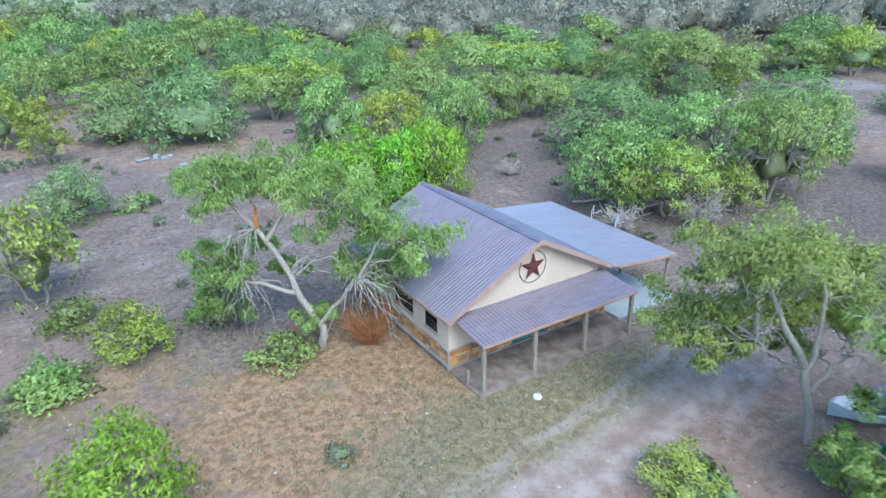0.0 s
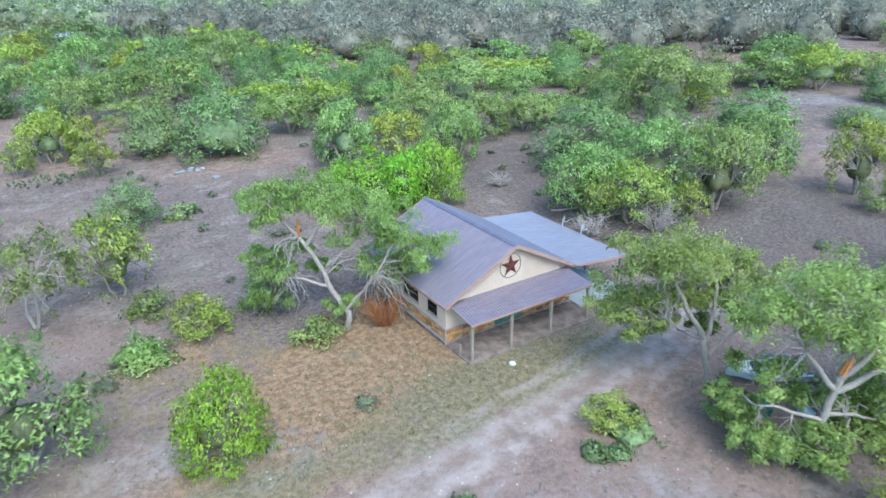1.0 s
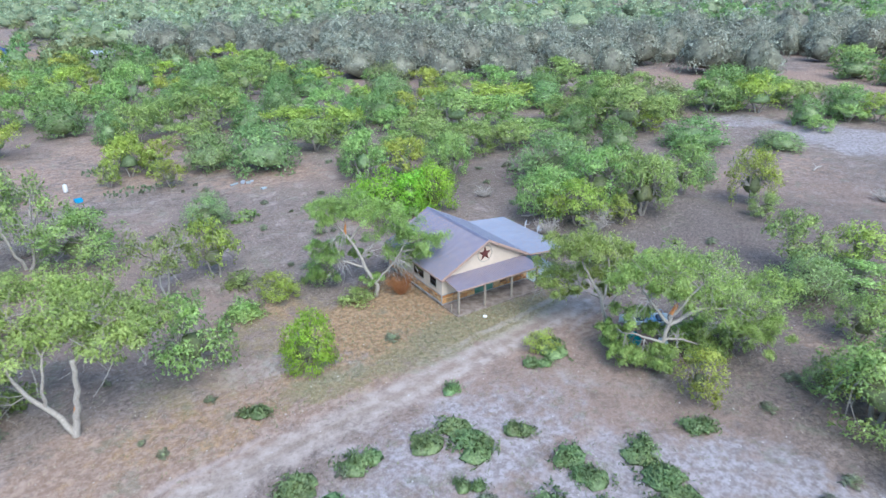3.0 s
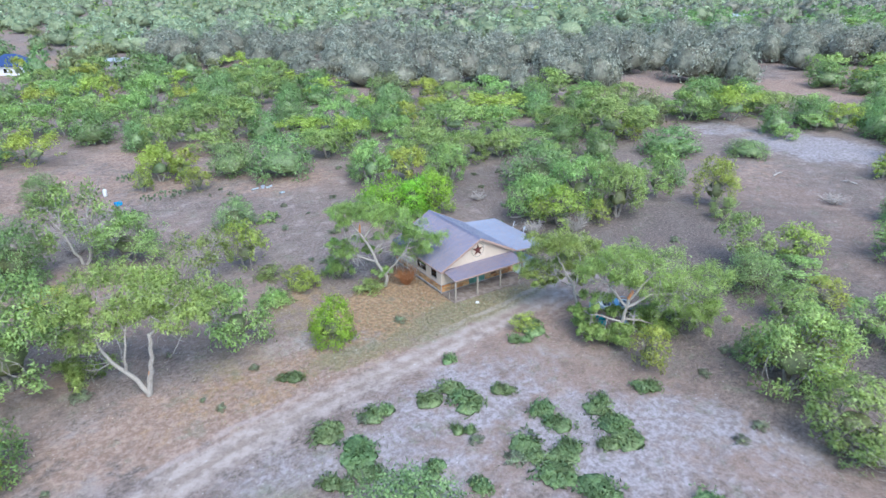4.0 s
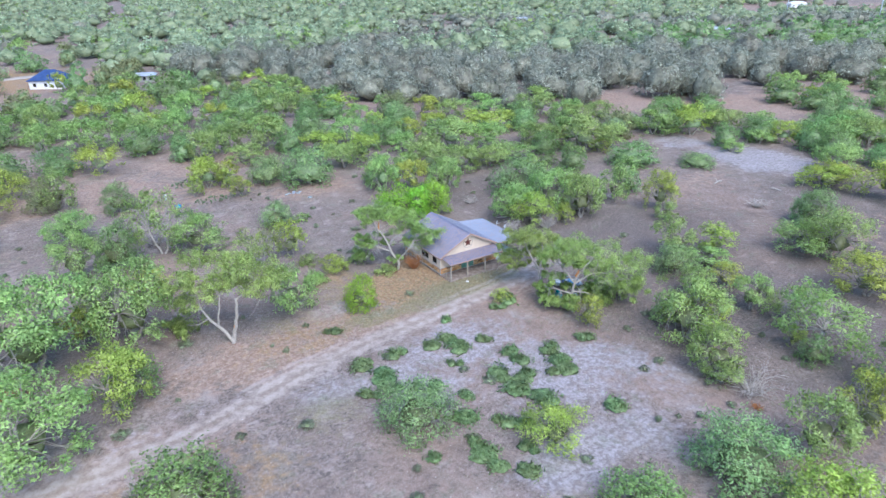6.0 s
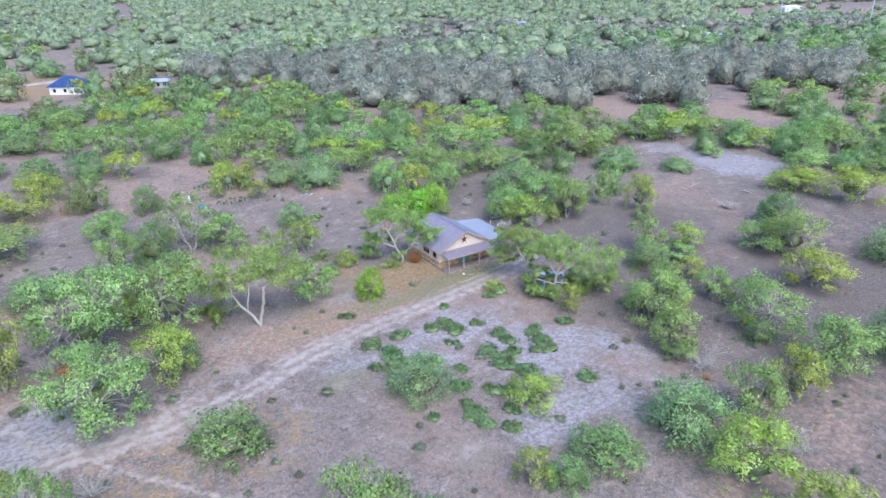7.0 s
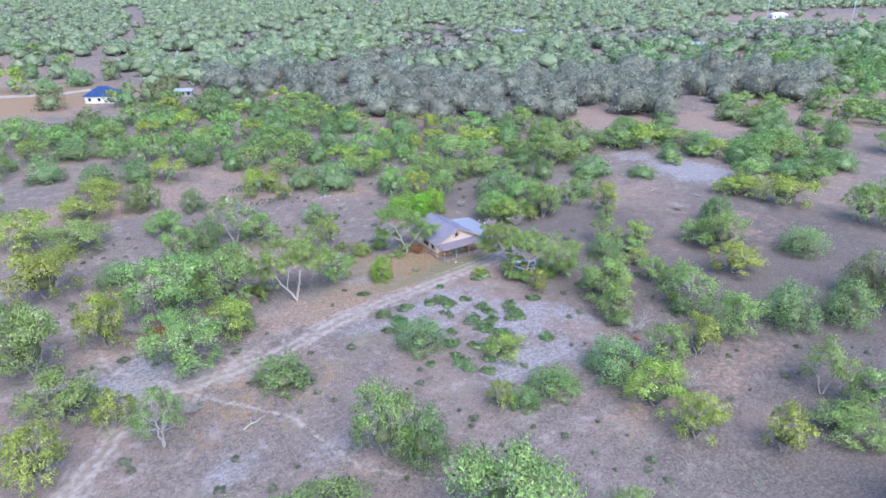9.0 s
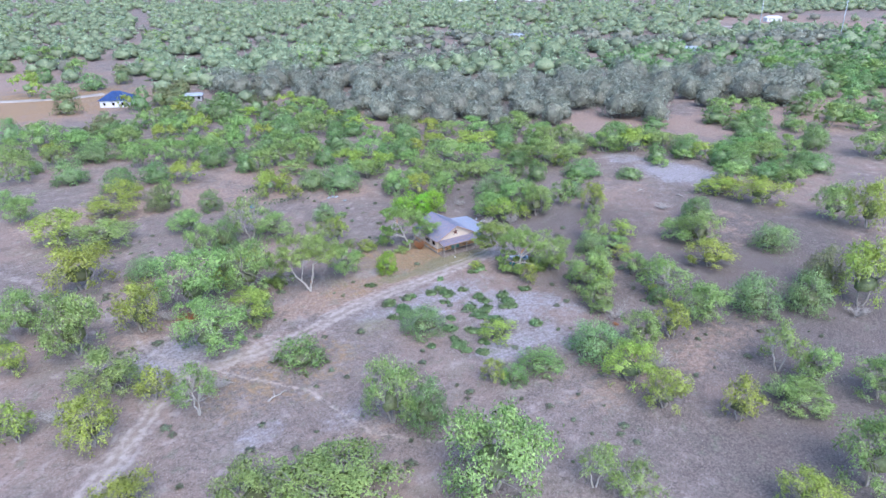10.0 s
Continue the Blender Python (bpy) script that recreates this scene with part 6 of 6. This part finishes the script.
for x, y, w in ((-8.4, -12.8, 3), (-11.3, -12.8, 2.2), (-14.9, -11.6, 2.2), (-8.4, -14.8, 2), (-19.8, -12.5, 2.4), (-17.7, -15, 3), (-18.3, -17.3, 1.8), (-4.8, -17.8, 2.2), (-5.5, -14.8, 1.4), (-8.3, -21.3, 2.4), (-5.1, -20, 2), (-10.8, -17.4, 1.2), (-8.6, -24.3, 3), (-7.1, -27.2, 2.6), (-5.4, -23.8, 2.4), (-2.4, -25.2, 2.6), (-1.7, -22.9, 2.4)):
    weed(x, y, w)
for x, y, w in ((-0.5, -20.7, 2.2), (-14.8, -19.6, 1.6), (-13.4, -22.1, 1.4), (-14.7, -25.8, 2.4), (-12.5, -27.7, 1.8), (-11.1, -28.2, 1.8), (-16.7, -28.6, 2.2), (-16.3, -31.1, 3), (-15.2, -33.2, 2.6), (-20.7, -28.9, 1.4), (-13, -31.9, 1.6), (-2.9, -31.4, 2.6), (4.4, -21.4, 2.4), (-20.7, -17.2, 1.8), (-19.4, -3.4, 1.6), (-6.8, -8.6, 1.2), (0.5, -9.6, 1.4), (2.5, -8.2, 2.4)):
    weed(x, y, w)
def sage(x, y, w, h):
    t = plant("shrub", x, y, h, w)
    for part_ob in t.children:
        if part_ob.name.startswith("crown"):
            part_ob.material_slots[0].link = "OBJECT"
            part_ob.material_slots[0].material = MAT["sage"]
    tagged(t, "small dull grey-green shrub on dry ground", "shrub")


srub = random.Random(14)
for _ in range(330):
    x, y = srub.uniform(-64, 34), srub.uniform(-62, 52)
    if near_line(np.array([x]), np.array([y]), TRACKS["main"][0])[0] > 3 and not (-5 < x < 16 and -4 < y < 14) and free(x, y, 1, PLANTED):
        sage(x, y, srub.uniform(0.6, 1.9) * srub.uniform(0.7, 1.1), srub.uniform(0.25, 0.6))


def grass(name, label, count, area, material, seed, high, weight):
    """Short tufts strewn where the weight says; one mesh."""
    rs = np.random.RandomState(seed)
    x, y = rs.uniform(area[0], area[1], count), rs.uniform(area[2], area[3], count)
    keep = rs.uniform(0, 1, count) < weight(x, y)
    keep &= ~((x > -0.6) & (x < 9.2) & (y > -0.4) & (y < 12.2)) & ~((x > 9) & (x < 13.6) & (y > 1.2) & (y < 11.8))
    x, y = x[keep], y[keep]
    rows = []
    for k in range(3):
        n = len(x)
        p = np.stack([x + rs.normal(size=n) * 0.07, y + rs.normal(size=n) * 0.07, lift(x, y) - 0.02], 1)
        w = rs.uniform(0, 6.283, n)
        tip = p + np.stack([rs.normal(size=n) * 0.1, rs.normal(size=n) * 0.1, high * rs.uniform(0.4, 1.2, n)], 1)
        sd = np.stack([np.cos(w), np.sin(w), np.zeros(n)], 1) * 0.02
        mid = (p + tip) / 2
        rows.append(np.stack([p, mid + sd, tip, mid - sd], 1).reshape(-1, 3))
    return tagged(new(name, quad_mesh(name, np.concatenate(rows), material)), label, "grass", kind="stuff")


def clear_of_track(x, y):
    return np.clip(near_line(x, y, TRACKS["main"][0]) / 2.2 - 0.5, 0.03, 1)


grass("dry_grass", "short dry straw-coloured grass tufts", 95000, (-75, 30, -70, 60), MAT["straw"], 1, 0.2, lambda x, y: clear_of_track(x, y) * np.clip(0.3 + blots(x, y, DRY) * 1.3 - blots(x, y, PALE) * 0.4, 0, 1) * 0.6)
grass("faded_grass", "sparse faded green grass in the yard", 34000, (-28, 14, -24, 18), MAT["green_grass"], 2, 0.15, lambda x, y: clear_of_track(x, y) * np.clip(0.1 + blots(x, y, [(0, -2.5, 7, 3, .9), (-5, -1, 6, 4, .7), (-12, -4, 6, 4, .4)]), 0, 1))


# ---- dead brush ----
def brush(name, label, x, y, w, h, material, seed, stems=44, thick=0.045):
    rng = random.Random(seed)
    v, f = [], []
    for _ in range(stems):
        a = rng.uniform(0, 6.283)
        d = Vector((math.cos(a) * w / 2, math.sin(a) * w / 2, 0)) * rng.uniform(0.5, 1)
        tip = d + Vector((0, 0, h * rng.uniform(0.3, 1)))
        line = limb(d * 0.15, tip, h * 0.15, rng, 4, 0.1)
        tube(v, f, line, [thick, thick * 0.8, thick * 0.6, thick * 0.4, thick * 0.2], 4)
        for _ in range(3):
            q = line[rng.randint(1, 3)]
            e = q + Vector((rng.uniform(-1, 1), rng.uniform(-1, 1), rng.uniform(-0.3, 0.8))) * w * 0.2
            tube(v, f, [q, q.lerp(e, 0.5) + Vector((0, 0, 0.05)), e], [thick * 0.5, thick * 0.35, thick * 0.12], 3)
    ob = new(name, mesh_of(name, v, f, material))
    ob.location = (x, y, float(lift(x, y)))
    return tagged(ob, label, "dead brush")


brush("dead_juniper", "heap of dead rust-orange branches against the house wall", -2.2, 6.2, 3.2, 2.2, MAT["rust_twig"], 3, 150, 0.022)
for i, (x, y, w, h) in enumerate(((23.4, 7.4, 5, 2.6), (18.2, 9.6, 4, 1.8), (32.5, 11.0, 5, 2.2), (11.2, -37.5, 8, 2.0), (60.3, -5.7, 5, 1.4), (20, 24, 3, 1.0), (-72.5, -16.5, 7, 1.8), (-42.9, -18.4, 2.8, 1.3), (-53.6, 3.6, 5, 2.6), (34, -46, 5, 2.2), (46, -60, 5, 2.0), (-31, 36, 5, 2.2), (-52, -20.5, 5, 1.8), (5.5, -52, 5, 2.4))):
    brush("dead_brush", "bare bleached grey branches of a dead bush", x, y, w, h, MAT["dead_twig"], 40 + i)
brush("dead_branch_heap", "heap of fallen rust-brown dead branches beside the brush", -51.2, 1.6, 5.0, 1.5, MAT["rust_twig"], 70, 90, 0.03)
brush("dead_twig_heap", "small heap of dead orange twigs on bare soil", 9.0, -39.5, 1.5, 0.4, MAT["rust_twig"], 71, 30, 0.03)


def log(x, y, length, r, turn, label, material):
    """A fallen limb with a crook in it and the stub of a branch."""
    rng = random.Random(int(x * 7 + y))
    v, f = [], []
    line = limb((-length / 2, 0, r), (length / 2, 0, r * 0.9), 0.12, rng, 5, 0.04)
    tube(v, f, line, [r, r * 0.95, r * 0.85, r * 0.75, r * 0.6, r * 0.35], 8)
    tube(v, f, [line[2], line[2] + Vector((0.3, 0.4, 0.35)), line[2] + Vector((0.5, 0.8, 0.5))], [r * 0.5, r * 0.35, r * 0.15], 6)
    ob = new("fallen_log", mesh_of("fallen_log", v, f, material, True))
    ob.matrix_basis = pose(x, y, float(lift(x, y)), 0, 0, turn)
    return tagged(ob, label, "log")


log(-45.6, -27.2, 3.4, 0.13, 20, "bleached fallen limb lying on bare ground", MAT["pale_bark"])
log(-52.6, -1.4, 2.6, 0.12, 60, "split red-orange fallen limb beside dead branches", MAT["raw_wood"])
log(66, 6.5, 3.2, 0.12, 10, "bleached fallen limb on the open slope", MAT["pale_bark"])
log(71, -2, 2.4, 0.1, 100, "short grey fallen limb on the open slope", MAT["dead_twig"])
log(21, 14.5, 4.0, 0.12, -30, "grey fallen branch behind the house", MAT["dead_twig"])


def cactus_patch(x, y, w, d, seed):
    rng = random.Random(seed)
    t = tagged(empty("prickly_pear", x, y, float(lift(x, y))), "low sprawling patch of grey-green prickly pear cactus", "cactus", "prickly pear patches")
    ball = bmesh.new()
    bmesh.ops.create_icosphere(ball, subdivisions=1, radius=1.0)
    me = bpy.data.meshes.new("pad")
    ball.to_mesh(me)
    ball.free()
    me.materials.append(MAT["cactus"])
    for _ in range(int(w * d * 2.2)):
        r, a = math.sqrt(rng.random()), rng.uniform(0, 6.283)
        m = pose(r * math.cos(a) * w / 2, r * math.sin(a) * d / 2, rng.uniform(0.1, 0.75), rng.uniform(-35, 35), rng.uniform(-35, 35), rng.uniform(0, 360))
        k = rng.uniform(0.8, 1.2)
        under("pad", me, t, m=m @ Matrix.Diagonal((0.17 * k, 0.045, 0.24 * k, 1)))


cactus_patch(-17.5, 52.0, 8, 3.5, 4)
cactus_patch(-20.0, 64.5, 5, 4, 5)
cactus_patch(-24, 46, 4, 2, 6)

# ---- things left about the yard ----
disc = bmesh.new()
bmesh.ops.create_cone(disc, cap_ends=True, segments=24, radius1=0.2, radius2=0.17, depth=0.07)
lid = part("lid", disc, MAT["white"], None)
lid.name, lid.location = "bucket_lid", (1.63, -1.55, 0.07)
tagged(lid, "round white plastic lid lying on the grass", "lid")


def boat(x, y, turn):
    t = tagged(empty("small_boat", x, y, 0.25, turn), "old pale blue and white open boat lying under trees", "boat")
    half = [(0.0, 0.02), (0.5, 0.42), (1.2, 0.68), (2.2, 0.8), (3.4, 0.8), (4.1, 0.74)]
    verts, faces = [], []
    for px, hw in half:
        for q, z in ((hw, 0.55), (hw * 0.8, 0.15), (0.0, -0.1), (-hw * 0.8, 0.15), (-hw, 0.55), (-hw * 0.86, 0.56), (-hw * 0.7, 0.2), (0.0, 0.1), (hw * 0.7, 0.2), (hw * 0.86, 0.56)):
            verts.append((px, q, z + (0.2 * (1 - px) if px < 1 else 0)))
    k = 10
    for i in range(len(half) - 1):
        for j in range(k):
            a, b = i * k + j, i * k + (j + 1) % k
            faces.append((a, b, b + k, a + k))
    faces.append(tuple(range(len(verts) - k, len(verts))))
    under("hull", mesh_of("hull", verts, faces, MAT["pale_blue"]), t, "pale blue and white hull")
    bow = bmesh.new()
    prism(bow, [(0.1, 0.0), (0.5, 0.36), (1.25, 0.6), (1.25, -0.6), (0.5, -0.36)], 2, 0.58, 0.63)
    part("foredeck", bow, MAT["white"], t, "white foredeck")
    part("seat", boxed(1.4, 1.95, -0.56, 0.56, 0.3, 0.62, bevel=0.06), MAT["navy"], t, "dark blue padded seat")
    part("thwart", boxed(2.4, 2.85, -0.78, 0.78, 0.56, 0.7, bevel=0.04), MAT["mid_blue"], t, "blue cross bench")
    part("seat", boxed(3.1, 3.7, -0.56, 0.56, 0.3, 0.6, bevel=0.06), MAT["navy"], t, "dark blue padded seat")
    for s in (-1, 1):
        v, f = [], []
        tube(v, f, [(2.0, s * 0.8, 0.58), (2.1, s * 0.82, 0.86), (3.6, s * 0.8, 0.86), (3.8, s * 0.78, 0.58)], [0.025] * 4, 6)
        under("grab_rail", mesh_of("grab_rail", v, f, MAT["mid_blue"]), t)
    return t


boat(9.9, -8.9, -35)


def tub(name, label, x, y, z, w, d, h, turn, material):
    bm = bmesh.new()
    k = 0.86
    prism(bm, [(-w / 2, -d / 2), (w / 2, -d / 2), (w / 2, d / 2), (-w / 2, d / 2)], 2, 0, h)
    for q in bm.verts:
        if q.co.z < h / 2:
            q.co.x *= k
            q.co.y *= k
    bmesh.ops.bevel(bm, geom=bm.edges[:], offset=min(w, d, h) * 0.12, segments=2, affect="EDGES")
    top = [f for f in bm.faces if f.normal.z > 0.9]
    ins = bmesh.ops.inset_region(bm, faces=top, thickness=0.05)
    bmesh.ops.translate(bm, vec=(0, 0, -h * 0.5), verts=list({q for f in top for q in f.verts}))
    ob = part(name, bm, material, None)
    ob.matrix_basis = pose(x, y, z, 0, 0, turn)
    return tagged(ob, label, "tub")


tub("plastic_tub", "large teal plastic tub among junk", 8.3, -11.9, 0.0, 1.3, 1.0, 0.75, 20, MAT["teal_plastic"])
tub("plastic_tub", "smaller teal plastic bin among junk", 9.2, -11.2, 0.0, 0.8, 0.7, 0.6, -10, MAT["teal_plastic"])
tub("cooler_box", "weathered white cooler box among junk", 7.4, -11.3, 0.0, 0.8, 0.5, 0.45, 50, MAT["white"])
tub("storage_crate", "dark blue plastic crate among junk", 11.4, -12.3, 0.0, 1.0, 0.7, 0.6, 5, MAT["navy"])
tub("storage_crate", "pale blue plastic crate among junk", 10.6, -12.9, 0.0, 0.8, 0.6, 0.4, 60, MAT["pale_blue"])
tub("blue_barrel_half", "bright blue plastic tub by bare ground", -24.2, 51.5, 0.05, 1.0, 0.8, 0.5, 10, MAT["bright_blue"])
tub("white_box", "small white plastic box lying in the clearing", -2.6, 43.3, 0.05, 0.8, 0.5, 0.2, 20, MAT["pale_slab"])
for i, (x, y, w, d, h, a) in enumerate(((-5.4, 47.4, 1.6, 0.4, 0.2, 20), (-4.2, 47.3, 0.9, 0.7, 0.5, 60), (-3.6, 46.8, 0.8, 0.5, 0.35, -20), (-3.0, 47.2, 0.6, 0.4, 0.3, 10))):
    tub("scrap_box", "discarded pale scrap box in the clearing", x, y, 0.05, w * 0.8, d * 0.8, h * 0.8, a, MAT["tin"] if i % 2 else MAT["pale_slab"])


def gas_bottle(x, y):
    t = tagged(empty("gas_bottle", x, y, 0.0), "upright white gas bottle standing in a clearing", "gas bottle")
    prof = [(0.0, 0.05), (0.26, 0.08), (0.29, 0.2), (0.29, 1.0), (0.23, 1.15), (0.1, 1.22), (0.0, 1.23)]
    verts, faces = [], []
    for r, z in prof:
        for k in range(16):
            verts.append((r * math.cos(k * 0.3927), r * math.sin(k * 0.3927), z))
    for i in range(len(prof) - 1):
        for k in range(16):
            a, b = i * 16 + k, i * 16 + (k + 1) % 16
            faces.append((a, b, b + 16, a + 16))
    under("body", mesh_of("body", verts, faces, MAT["white"], True), t)
    part("valve", boxed(-0.07, 0.07, -0.07, 0.07, 1.23, 1.36, bevel=0.02), MAT["ring"], t)


gas_bottle(-25.2, 57.0)


# ---- far buildings and poles ----
def cottage(name, label, x, y, w, d, h, rise, turn, walls, roofing, hip=1.5):
    t = tagged(empty(name, x, y, 0, turn), label, "house")
    part("wall", boxed(-w / 2, w / 2, -d / 2, d / 2, 0, h), walls, t)
    e = 0.5
    v = [(-w / 2 - e, -d / 2 - e, h), (w / 2 + e, -d / 2 - e, h), (w / 2 + e, d / 2 + e, h), (-w / 2 - e, d / 2 + e, h), (-w / 2 + hip, 0, h + rise), (w / 2 - hip, 0, h + rise)]
    v += [(p[0], p[1], p[2] - 0.15) for p in v[:4]]
    f = [(0, 1, 5, 4), (1, 2, 5), (2, 3, 4, 5), (3, 0, 4), (0, 6, 7, 1), (1, 7, 8, 2), (2, 8, 9, 3), (3, 9, 6, 0), (9, 8, 7, 6)]
    under("roof", mesh_of("roof", v, f, roofing), t)
    for k in range(3):
        a = -w / 2 + w * (k + 0.5) / 3
        part("window", boxed(a - 0.5, a + 0.5, -d / 2 - 0.04, -d / 2 - 0.003, 0.9, 2.1), MAT["glass"], t)
    part("door", boxed(-w / 2 - 0.04, -w / 2 - 0.003, -0.5, 0.5, 0.05, 2.1), MAT["dark_metal"], t)
    return t


cottage("house", "white house with a bright blue hipped metal roof in the distance", -32, 212, 11.5, 10, 3.0, 3.2, -30, MAT["white"], MAT["blue_roof"], 4)
cottage("shed", "pale tin-roofed shed half hidden by oaks", 302, 183, 16, 10, 3.2, 1.0, -40, MAT["tin"], MAT["tin"], 0.5)
cottage("cabin", "white cabin with a pale roof among far trees", 259, 303, 12, 8, 3.2, 1.8, -30, MAT["white"], MAT["tin"], 2)
cottage("barn", "low white barn beyond a far field", 552, 283, 14, 8, 3.4, 1.6, -30, MAT["white"], MAT["white"], 2)
cottage("cabin", "pale cabin roof among far trees", 262, 362, 12, 8, 3.0, 1.6, 10, MAT["tin"], MAT["tin"], 2)
cottage("trailer", "white and blue trailer parked under the oaks", 80, 194, 11, 3, 3.0, 0.4, -35, MAT["white"], MAT["mid_blue"], 0.6)
cottage("trailer", "pale trailer parked under the oaks", 68, 200, 8, 3, 2.8, 0.3, -25, MAT["tin"], MAT["tin"], 0.6)
cottage("shed", "pale grey shed roof at the grove edge", -2, 204, 7, 5, 2.6, 0.8, -20, MAT["concrete"], MAT["tin"], 0.5)
for i in range(5):
    cottage("warehouse", "long white warehouse on the horizon", 520 + i * 42, 760 - i * 28, 30, 16, 7, 1.5, -33, MAT["white"], MAT["white"], 1)


def pole(x, y, h):
    t = tagged(empty("utility_pole", x, y), "tall white pole beside a far road", "pole", "poles along the far road")
    v, f = [], []
    tube(v, f, [(0, 0, 0), (0, 0, h * 0.5), (0, 0, h)], [0.34, 0.28, 0.2], 8)
    under("shaft", mesh_of("shaft", v, f, MAT["tin"], True), t)
    part("crossarm", boxed(-1.6, 1.6, -0.15, 0.15, h - 1.5, h - 1.2), MAT["white"], t)


pole(462, 237, 26)
pole(472, 175, 26)
pole(566, 391, 26)
